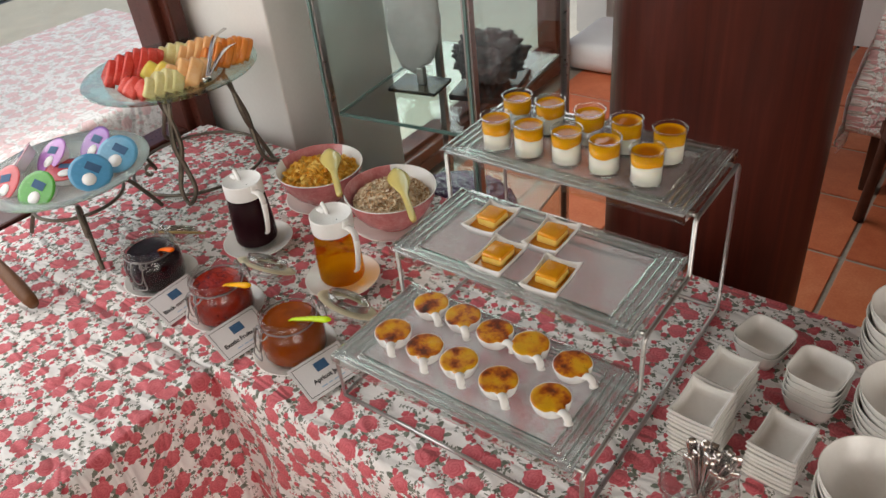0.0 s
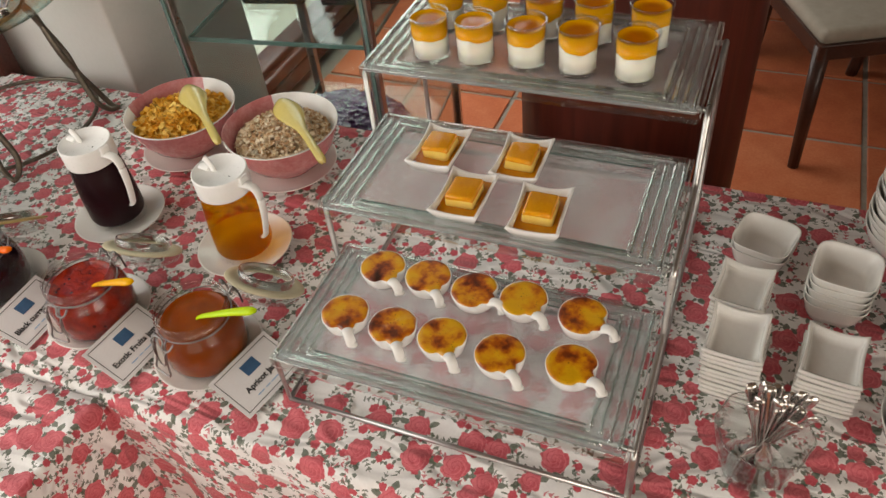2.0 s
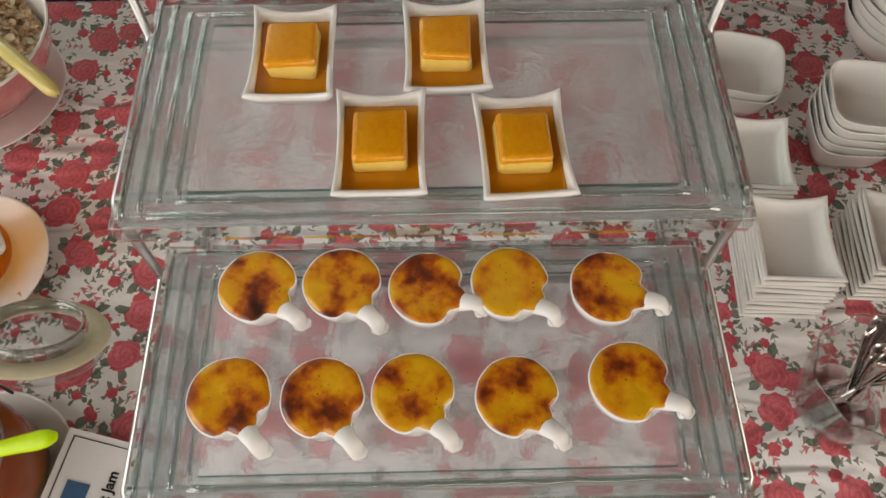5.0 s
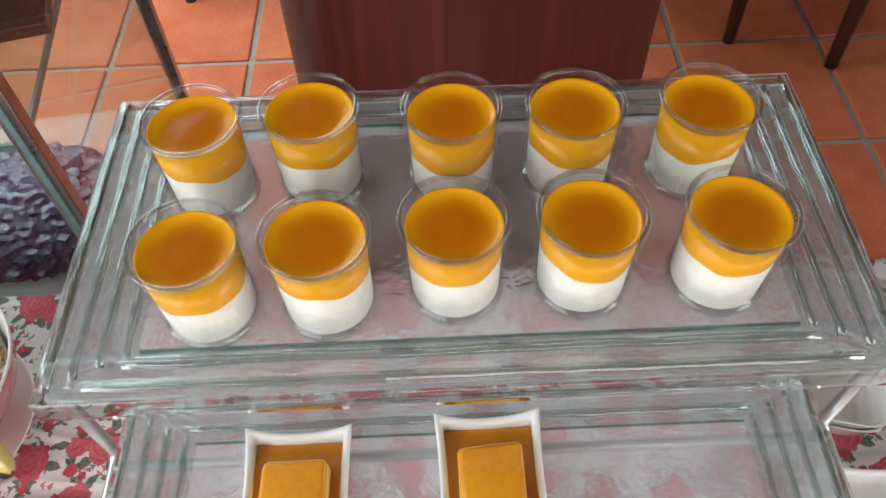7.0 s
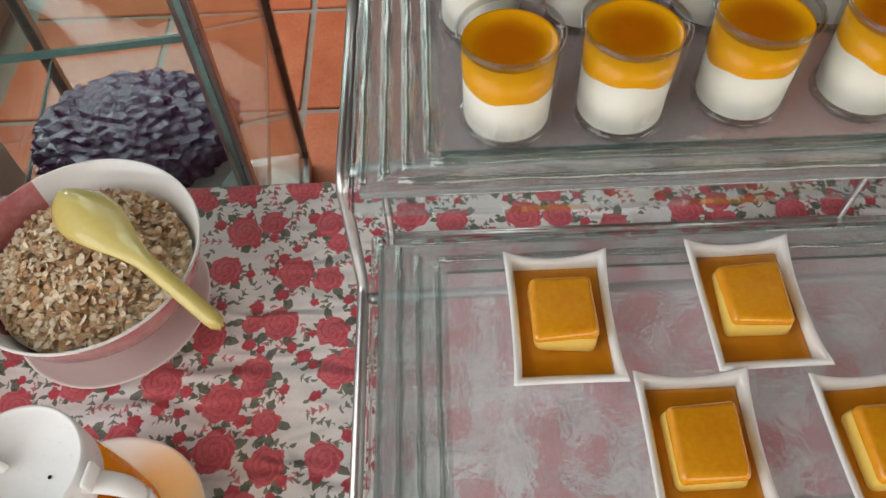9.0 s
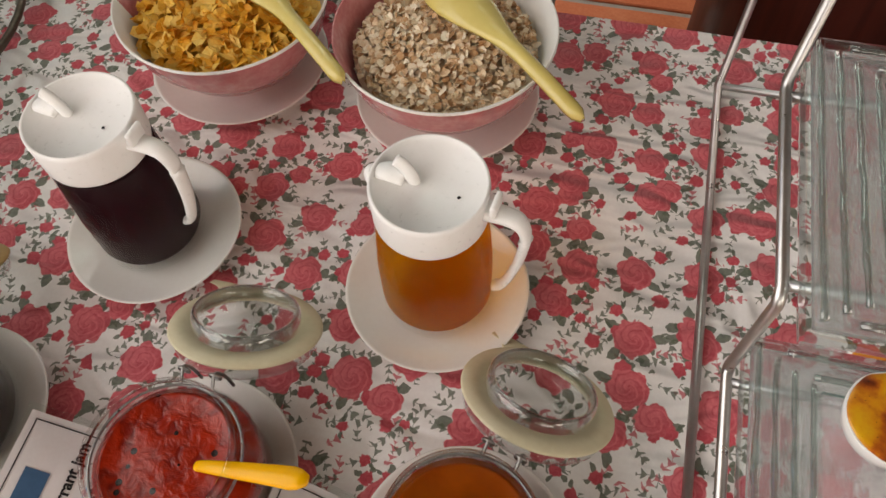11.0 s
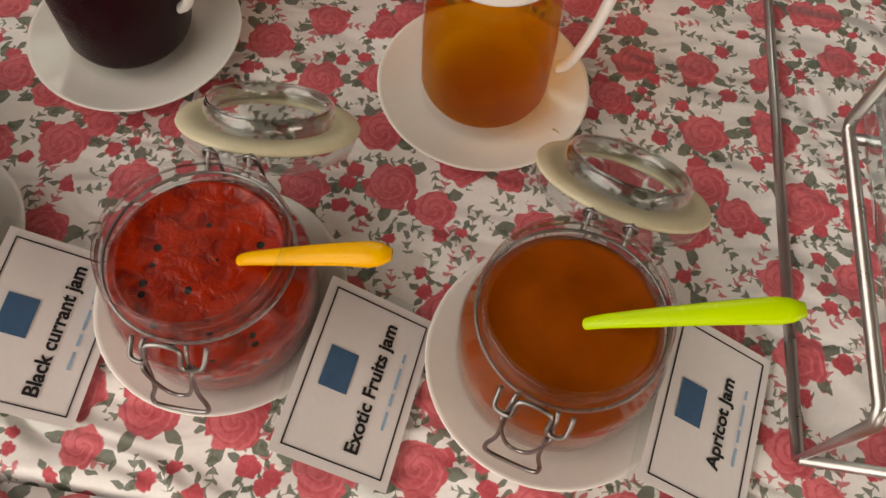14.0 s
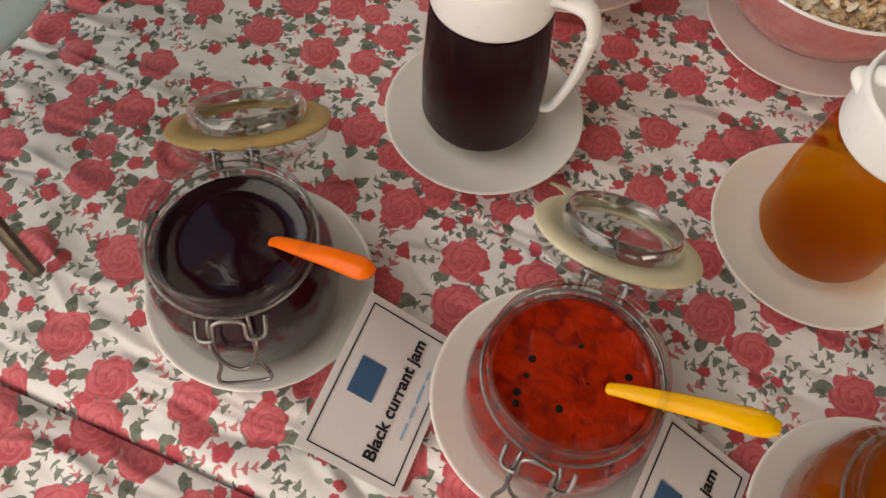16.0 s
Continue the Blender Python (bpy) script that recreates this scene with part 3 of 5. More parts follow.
def window_frame(name, y0, y1, rail, label):
    root = thing(name, Matrix(), label, "window", kind="structure")
    for y in (y0 + 0.05, y1 - 0.05):
        bm = box((0.12, 0.10, H - 0.35), (X0 - 0.02, y, (H - 0.35) / 2), 0.008)
        box((0.05, 0.05, H - 0.36), (X0 + 0.055, y, (H - 0.35) / 2), 0.006, bm=bm)
        part("jamb", bm, DARK_WOOD, root, flat=True)
    for z, h in ((0.06, 0.12), (rail, 0.09), (H - 0.40, 0.09)):
        bm = box((0.10, y1 - y0 - 0.2, h), (X0 - 0.02, (y0 + y1) / 2, z), 0.008)
        box((0.04, y1 - y0 - 0.2, h * 0.5), (X0 + 0.045, (y0 + y1) / 2, z), 0.006, bm=bm)
        part("rail", bm, DARK_WOOD, root, flat=True)
    pane = part("pane", box((0.006, y1 - y0 - 0.2, H - 0.5), (X0 - 0.03, (y0 + y1) / 2, (H - 0.35) / 2)), PANE, root, flat=True)
    pane.visible_shadow = False
    return root


window_frame("window_1", -1.9, 1.36, 0.70, "tall window in a dark red wooden frame")
window_frame("window_2", 1.83, 3.66, 0.12, "floor-length window in a dark red wooden frame")
foot = box((0.35, 0.5, 0.16), (X0 + 0.17, 3.92, 0.08), 0.06, 4)
tagged(part("wall_foot", foot, PLASTER), "rounded white plaster foot of the wall", "wall", kind="structure")

column = thing("column", pose(-0.384, 1.72, 0), "round polished dark mahogany column", "column", kind="structure")
part("shaft", lathe([(0, 0), (0.256, 0), (0.256, 0.02), (0.253, 0.03), (0.25, 1.2), (0.252, 2.2), (0.25, H), (0, H)], 72), MAHOGANY, column)


# ---- the buffet tables and their cloth ----
def cloth_sheet(name, x0, x1, y0, y1, drop_front, drop_right, drop_back, label, mat=None, seed=0.0, z=TOP, step=0.03, drop_left=False, lump=1.0):
    """A tablecloth lying on a table and hanging down at its edges in soft folds; its map is unrolled in metres."""
    bm = bmesh.new()
    layer = bm.loops.layers.uv.new("cloth")
    length = 0.46

    def line(a, b, before, after):
        n = max(2, round((b - a) / step))
        vals = [(a + (b - a) * i / n, 0.0) for i in range(n + 1)]
        edge = [0.004, 0.010, 0.018] + [0.018 + (length - 0.018) * k / 16 for k in range(1, 17)]
        lo = [(a, -d) for d in reversed(edge)] if before else []
        hi = [(b, d) for d in edge] if after else []
        return lo + vals + hi

    xs, ys = line(x0, x1, drop_left, drop_right), line(y0, y1, drop_front, drop_back)
    grid = {}
    for i, (x, dx) in enumerate(xs):
        for j, (y, dy) in enumerate(ys):
            down = max(abs(dx), abs(dy))
            u, v = x + dx, y + dy
            px, py, pz = x, y, z
            wr = noise.noise(Vector((u * 3.1 + seed, v * 3.3, 0))) + 0.6 * noise.noise(Vector((u * 9 + seed, v * 7, 4)))
            fold = noise.noise(Vector((u * 1.3 + v * 1.7 + seed, (u - v) * 9, 2)))
            if down == 0:
                ridge = 1 - abs(noise.noise(Vector((u * 2.2 + v * 5.5 + seed, (u - v) * 2.0, 7)))) * 2.2
                pz += lump * (0.0008 * wr + 0.0016 * max(0, fold) ** 2 + 0.0011 * max(0.0, ridge) ** 3 - 0.0010)
            else:
                if abs(dx) > 0 and abs(dy) > 0:
                    down = max(down, (dx * dx + dy * dy) ** 0.5 * 0.85)
                sag = min(1.0, down / 0.3)
                wave = 0.016 * sag * (math.sin((u if abs(dy) > abs(dx) else v) * 24 + seed + 2.2 * wr) + 0.7 * wr)
                bulge = 0.012 * math.sin(min(1.0, down / 0.02) * math.pi / 2) + 0.03 * sag + wave
                px += math.copysign(bulge, dx) if dx else 0
                py += math.copysign(bulge, dy) if dy else 0
                pz -= max(0.0, down - 0.004)
            grid[i, j] = (bm.verts.new((px, py, pz)), (u, v))
    for i in range(len(xs) - 1):
        for j in range(len(ys) - 1):
            ring = [grid[i, j], grid[i + 1, j], grid[i + 1, j + 1], grid[i, j + 1]]
            f = bm.faces.new([r[0] for r in ring])
            for loop, r in zip(f.loops, ring):
                loop[layer].uv = r[1]
    ob = part(name, bm, mat or CLOTH)
    sol = ob.modifiers.new("thickness", "SOLIDIFY")
    sol.thickness, sol.offset = 0.0015, 0
    return tagged(ob, label, "tablecloth")


def plain_table(name, x0, x1, y0, y1, label, z=TOP):
    t = thing(name, pose((x0 + x1) / 2, (y0 + y1) / 2, 0), label, "table")
    w, d = x1 - x0, y1 - y0
    part("tabletop", box((w, d, 0.03), (0, 0, z - 0.026), 0.004), CHAIR_WOOD, t, flat=True)
    for sx in (-1, 1):
        for sy in (-1, 1):
            part("leg", box((0.06, 0.06, z - 0.041), (sx * (w / 2 - 0.06), sy * (d / 2 - 0.06), (z - 0.041) / 2), 0.006), CHAIR_WOOD, t, flat=True)
    return t


FRONT, BACK = 0.598, 1.30
plain_table("buffet_table", -1.83, 0.46, FRONT + 0.006, BACK - 0.006, "long wooden buffet table under a rose-printed cloth")
cloth_sheet("tablecloth", -1.835, 0.47, FRONT, BACK, True, True, True, "white cotton tablecloth printed with red roses, on the buffet table", seed=1.3, lump=2.0, step=0.02)
plain_table("side_table", -1.83, -0.955, -0.25, FRONT - 0.03, "wooden table under a rose-printed cloth, pushed against the buffet")
cloth_sheet("tablecloth", -1.835, -0.95, -0.26, FRONT - 0.014, True, True, False, "creased rose-printed tablecloth on the side table", seed=6.1, lump=2.2, z=TOP - 0.002)


# ---- the three-step glass stand ----
CX = -0.4225
stand = thing("tiered_stand", pose(CX, 0.94, TOP + 0.003), "brushed steel wire stand with three steps, on the tablecloth", "stand")
for sx in (-1, 1):
    x = sx * 0.238
    pts = [(x, -0.27, 0.004), (x, -0.27, 0.093), (x, -0.262, 0.100), (x, -0.085, 0.100), (x, -0.08, 0.105), (x, -0.08, 0.205), (x, -0.073, 0.212), (x, 0.082, 0.212), (x, 0.09, 0.218), (x, 0.09, 0.318), (x, 0.097, 0.324), (x, 0.275, 0.324), (x, 0.282, 0.317), (x, 0.282, 0.004)]
    part("side_frame", tube(pts, 0.0042, 8, closed=True, up=(1, 0, 0)), STEEL, stand)
for y, z in ((-0.27, 0.004), (0.282, 0.004), (-0.262, 0.0995), (-0.09, 0.0995), (-0.07, 0.2115), (0.08, 0.2115), (0.10, 0.3235), (0.27, 0.3235)):
    part("crossbar", tube([(-0.238, y, z), (0.238, y, z)], 0.0038, 8), STEEL, stand)


def glass_tray(z, y):
    """A pressed glass tray: ridged slanting borders round a sunken frosted plate."""
    t = thing("glass_tray", pose(CX, y, z), "thick pressed glass tray with ridged borders and a frosted middle", "tray", "trays of the stand")
    w, d = 0.459, 0.226
    a, b = w / 2 - 0.050, d / 2 - 0.030
    part("plate", box((w - 0.008, d - 0.010, 0.006), (0, 0, 0.003), 0.001), GLASS_FROST, t, flat=True)

    for sy in (-1, 1):
        part("seam", box((2 * a, 0.0013, 0.0015), (0, sy * (b - 0.0010), 0.0070)), GLASS_SEAM, t, flat=True)

    def border(inner, outer, ridges, mitre_in, mitre_out):
        bm = bmesh.new()
        n = 60
        rows = []
        steps = ridges * 8
        for k in range(steps + 1):
            u = k / steps
            off = inner + (outer - inner) * u
            half = mitre_in + (mitre_out - mitre_in) * u
            ridge = 0.0020 * (0.5 + 0.5 * math.sin(u * ridges * 2 * math.pi - math.pi / 2)) ** 2
            rows.append([bm.verts.new((half * (2 * i / n - 1), off + 0.0007 * noise.noise(Vector((i * 0.14, k * 0.3, y * 9))), 0.0065 + 0.004 * u + ridge * (1 + 0.3 * noise.noise(Vector((i * 0.12, k * 0.3, z * 7)))))) for i in range(n + 1)])
        for zz, push in ((0.0075, 0.0015), (0.003, 0.0004), (-0.001, 0.0022), (-0.005, 0.0008), (-0.010, 0.0)):
            rows.append([bm.verts.new((mitre_out * (2 * i / n - 1), outer + push + 0.0007 * noise.noise(Vector((i * 0.25, y * 9, zz * 900))), zz + 0.0009 * noise.noise(Vector((i * 0.17, zz * 700, z))))) for i in range(n + 1)])
        under_in = [bm.verts.new((mitre_in * (2 * i / n - 1), inner, 0.0062)) for i in range(n + 1)]
        rows = [under_in] + rows
        for r, s in zip(rows, rows[1:]):
            for i in range(n):
                bm.faces.new((r[i], r[i + 1], s[i + 1], s[i]))
        return bm

    for turn, inner, outer, mi, mo, ridges, mat in ((0, b, d / 2, a, w / 2, 2, GLASS_RIM), (180, b, d / 2, a, w / 2, 2, GLASS_RIM), (90, a, w / 2, b, d / 2, 4, GLASS_RIM), (270, a, w / 2, b, d / 2, 4, GLASS_RIM)):
        bm = border(inner, outer, ridges, mi, mo)
        bmesh.ops.transform(bm, matrix=pose(0, 0, 0, 0, 0, turn), verts=bm.verts)
        part("border", bm, mat, t)
    for sx in (-1, 1):
        for k in range(4):
            x = sx * (a + 0.006 + 0.0125 * k)
            half = b + 0.002 + 0.0072 * k
            pts = [(x + 0.0009 * noise.noise(Vector((i * 0.4, k * 3.1 + sx, y * 7))), half * (i / 15 - 1), 0.0092 + 0.0009 * k) for i in range(31)]
            part("ridge", tube(pts, [0.0026 * (1 + 0.3 * noise.noise(Vector((i * 0.3, k, sx + z * 9)))) for i in range(31)], 7), GLASS_RIDGE, t)
    for sy in (-1, 1):
        for k in range(2):
            yy = sy * (b + 0.008 + 0.014 * k)
            half = a + 0.006 + 0.018 * k
            pts = [(half * (i / 20 - 1), yy + 0.0009 * noise.noise(Vector((i * 0.4, k * 2.3 + sy, y * 5))), 0.0095 + 0.0012 * k) for i in range(41)]
            part("ridge", tube(pts, [0.0026 * (1 + 0.3 * noise.noise(Vector((i * 0.3, k, sy + z * 5)))) for i in range(41)], 7), GLASS_RIDGE, t)
    for ob in t.children:
        ob.visible_shadow = False
    return t


Z1, Z2, Z3 = 0.8635, 0.9755, 1.0875
for z, y in ((Z1, 0.766), (Z2, 0.945), (Z3, 1.117)):
    glass_tray(z, y)


# ---- glass cups of cream and mango ----
def dessert_cup(x, y, seed, first=None):
    t = thing("dessert_cup", pose(x, y, Z3 + 0.0065, 0, 0, seed * 77), "small clear glass of white cream under orange mango puree", "dessert", "mango cups")
    part("glass", lathe([(0, 0), (0.0235, 0), (0.0248, 0.002), (0.0252, 0.02), (0.0268, 0.066), (0.0262, 0.0672), (0.0254, 0.0665), (0.0248, 0.055), (0.0236, 0.009), (0, 0.007)], 44), GLASS_CUP, t)
    part("rim", tube(ring_points(0.0256, 0.0664, 44), 0.0015, 10, closed=True, flat=(1.0, 0.8)), GLASS_BASE, t)
    part("base", lathe([(0, 0.0003), (0.0232, 0.0003), (0.0244, 0.0022), (0.0246, 0.0070), (0, 0.0072)], 40), GLASS_BASE, t)
    n = 40
    bm, level = bmesh.new(), 0.0410 + 0.002 * math.sin(seed * 3.3)

    def r_at(z):
        return 0.0226 + 0.0010 * (z - 0.0075) / 0.05

    def edge(i):
        a = 2 * math.pi * i / n
        return level - 0.0030 * (1 + math.cos(a)) + 0.0013 * math.sin(3 * a + seed) + 0.0007 * math.sin(7 * a + 2 * seed)

    base = [bm.verts.new((r_at(0.0075) * math.cos(2 * math.pi * i / n), r_at(0.0075) * math.sin(2 * math.pi * i / n), 0.0075)) for i in range(n)]
    top = [bm.verts.new((r_at(edge(i)) * math.cos(2 * math.pi * i / n), r_at(edge(i)) * math.sin(2 * math.pi * i / n), edge(i))) for i in range(n)]
    mid = bm.verts.new((0, 0, level))
    bm.faces.new(base[::-1])
    for i in range(n):
        bm.faces.new((base[i], base[(i + 1) % n], top[(i + 1) % n], top[i]))
        bm.faces.new((top[i], top[(i + 1) % n], mid))
    part("cream", bm, CREAM, t)
    bm = bmesh.new()
    full = 0.0596 + 0.0012 * math.sin(seed * 5.1)
    low = [bm.verts.new(((r_at(edge(i)) + 0.0001) * math.cos(2 * math.pi * i / n), (r_at(edge(i)) + 0.0001) * math.sin(2 * math.pi * i / n), edge(i))) for i in range(n)]
    rings = [low]
    for k, z in ((0.0001, full + 0.0012), (-0.0008, full + 0.0003), (-0.0030, full - 0.0012), (-0.009, full - 0.0018), (-0.016, full - 0.0012)):
        rings.append([bm.verts.new(((r_at(full) + k) * math.cos(2 * math.pi * i / n), (r_at(full) + k) * math.sin(2 * math.pi * i / n), z + 0.0004 * noise.noise(Vector((i * 0.4, seed, k * 300))))) for i in range(n)])
    mid = bm.verts.new((0, 0, full - 0.001))
    for r, s in zip(rings, rings[1:]):
        for i in range(n):
            bm.faces.new((r[i], r[(i + 1) % n], s[(i + 1) % n], s[i]))
    for i in range(n):
        bm.faces.new((rings[-1][i], rings[-1][(i + 1) % n], mid))
    part("puree", bm, JUICE, t)
    t.scale = (1.07, 1.07, 0.97)


for i, (x, y) in enumerate(((-0.574, 1.155), (-0.508, 1.161), (-0.427, 1.157), (-0.357, 1.155), (-0.281, 1.155), (-0.564, 1.068), (-0.499, 1.070), (-0.429, 1.077), (-0.359, 1.077), (-0.284, 1.075))):
    dessert_cup(x, y - 0.009, i * 1.7)


# ---- flan dishes ----
def flared_dish_mesh(w, d, h, wall=0.0045, flare=0.006, dip=0.35):
    """A small rectangular porcelain dish whose corners flare out and up."""
    bm = bmesh.new()
    n = 10

    def ring(hw, hd, z, lift, pull):
        out = []
        for side in range(4):
            for k in range(n):
                u = 2 * k / n - 1
                c = abs(u) ** 2.2
                x, y = (u * hw, -hd) if side == 0 else (hw, u * hd) if side == 1 else (-u * hw, hd) if side == 2 else (-hw, -u * hd)
                inward = (1 - c) * pull
                if side in (0, 2):
                    y *= 1 - inward
                else:
                    x *= 1 - inward
                out.append(bm.verts.new((x, y, z + lift * c)))
        return out

    rings = [ring(w * 0.32, d * 0.34, 0.0, 0, 0), ring(w * 0.36, d * 0.385, 0.001, 0, 0), ring(w * 0.43, d * 0.45, h * 0.5, 0.001, 0.03), ring(w * 0.5, d * 0.5, h * 0.80, h * 0.26, 0.060), ring(w * 0.5 - 0.0006, d * 0.5 - 0.0006, h * 0.87, h * 0.26, 0.060), ring(w * 0.5 - 0.0026, d * 0.5 - 0.0026, h * 0.89, h * 0.25, 0.060), ring(w * 0.5 - wall - 0.0010, d * 0.5 - wall - 0.0015, h * 0.78, h * 0.20, 0.056), ring(w * 0.42, d * 0.43, h * 0.45, 0.001, 0.03), ring(w * 0.36, d * 0.38, h * 0.2, 0, 0), ring(w * 0.30, d * 0.32, h * 0.16, 0, 0)]
    for r, s in zip(rings, rings[1:]):
        for i in range(len(r)):
            j = (i + 1) % len(r)
            bm.faces.new((r[i], r[j], s[j], s[i]))
    bm.faces.new(rings[0][::-1])
    bm.faces.new(rings[-1])
    return bm


def flan(x, y, turn, seed):
    t = thing("flan_dish", pose(x, y, Z2 + 0.006, 0, 0, turn), "square of caramel flan in syrup on a white porcelain dish", "dessert", "flan dishes")
    part("dish", flared_dish_mesh(0.068, 0.095, 0.021), PORCELAIN_WHITE, t)
    part("syrup", box((0.0555, 0.0795, 0.001), (0, 0, 0.0108), 0.0004), SYRUP, t, flat=True)

    def settled(bm):
        """A soft block: uneven sides, wider at its foot."""
        for v in bm.verts:
            v.co += Vector((0.0022, 0.0022, 0.001)) * noise.noise(v.co * 50 + Vector((seed, 0, 0)))
            k = (v.co.z - 0.009) / 0.021
            v.co.x *= 1.09 - 0.12 * k
            v.co.y *= 1.09 - 0.12 * k
        return bm

    part("flan", settled(box((0.0385, 0.0430, 0.0205), (0, 0.002, 0.0190), 0.0045, 4)), FLAN, t)
    part("caramel", settled(box((0.0389, 0.0434, 0.0095), (0, 0.002, 0.0248), 0.0042, 4)), CARAMEL, t, "glossy caramel top")


for i, (x, y, a) in enumerate(((-0.531, 0.980, 0), (-0.411, 0.985, 1), (-0.461, 0.892, 0), (-0.357, 0.888, 3))):
    flan(x, y, a, i * 3.1)


# ---- tasting spoons of burnt custard ----
def tasting_spoon(x, y, turn, seed):
    t = thing("custard_spoon", pose(x, y, Z1 + 0.006, 0, 0, turn), "white porcelain tasting spoon of custard with a burnt sugar crust", "dessert", "custard spoons")

    def pinched(bm, low):
        """Draws the rim in on both sides of the handle and out towards it."""
        for v in bm.verts:
            if v.co.z > low:
                k = min(1.0, (v.co.z - low) / 0.012)
                a = math.atan2(v.co.y, v.co.x)
                f = 1 + k * (0.10 * math.exp(-(a / 0.22) ** 2) - 0.17 * math.exp(-((abs(a) - 0.50) / 0.20) ** 2) + 0.02 * noise.noise(Vector((2 * math.cos(a), 2 * math.sin(a), seed))))
                v.co.xy = v.co.xy * f
                v.co.z -= 0.003 * k * min(1.0, v.co.xy.length / 0.031) ** 5 * math.exp(-((abs(a) - 0.50) / 0.22) ** 2)

    bm = lathe([(0, 0.0), (0.017, 0.0), (0.023, 0.003), (0.0295, 0.0125), (0.0320, 0.0255), (0.0316, 0.0268), (0.0302, 0.0266), (0.0285, 0.0215), (0, 0.018)], 56)
    pinched(bm, 0.012)
    part("bowl", bm, PORCELAIN_WHITE, t)
    pts = spline([(0.024, 0, 0.0185), (0.033, 0, 0.0250), (0.039, 0.0005, 0.0272), (0.0440, 0.0015, 0.0240), (0.0465, 0.0025, 0.0165), (0.0455, 0.003, 0.0100)], 5)
    rad = [0.0095 - 0.0028 * min(1, i / 10) + 0.0010 * max(0, (i - 12) / 12) for i in range(len(pts))]
    rad[-1], rad[-2] = 0.0035, 0.0056
    part("handle", tube(pts, rad, 14, flat=(1.0, 0.62), up=(0.02, 0, 1)), PORCELAIN_WHITE, t)
    bm = lathe([(0.0312, 0.0262), (0.0300, 0.0275), (0.026, 0.0282), (0.02, 0.0280), (0.014, 0.0276), (0.008, 0.0279), (0, 0.0278)], 56)
    for v in bm.verts:
        v.co.z += 0.0009 * noise.noise(v.co * 110 + Vector((seed, 0, 0)))
        v.co.xy = v.co.xy * (1 + 0.03 * noise.noise(v.co * 70 + Vector((0, seed, 0))))
    pinched(bm, 0.012)
    part("custard", bm, BURNT, t)


for i, (x, y, a) in enumerate(((-0.566, 0.829, -42), (-0.498, 0.830, -52), (-0.429, 0.824, -22), (-0.362, 0.828, -42), (-0.282, 0.822, -22), (-0.579, 0.737, -58), (-0.509, 0.735, -58), (-0.441, 0.737, -54), (-0.363, 0.733, -48), (-0.276, 0.743, -30))):
    tasting_spoon(x, y, a, i * 2.3)


# ---- saucers, jam jars, jugs ----
def saucer(x, y, r=0.082, group="saucers"):
    t = tagged(part("saucer", lathe([(0, 0.0), (r * 0.5, 0.0), (r * 0.55, 0.002), (r * 0.8, 0.008), (r * 0.985, 0.0165), (r, 0.0182), (r * 0.99, 0.0188), (r * 0.96, 0.0175), (r * 0.78, 0.0105), (r * 0.56, 0.0055), (0, 0.005)], 56), PORCELAIN), "plain white porcelain saucer on the tablecloth", "saucer", group)
    t.matrix_basis = pose(x, y, TOP + 0.003)
    return t


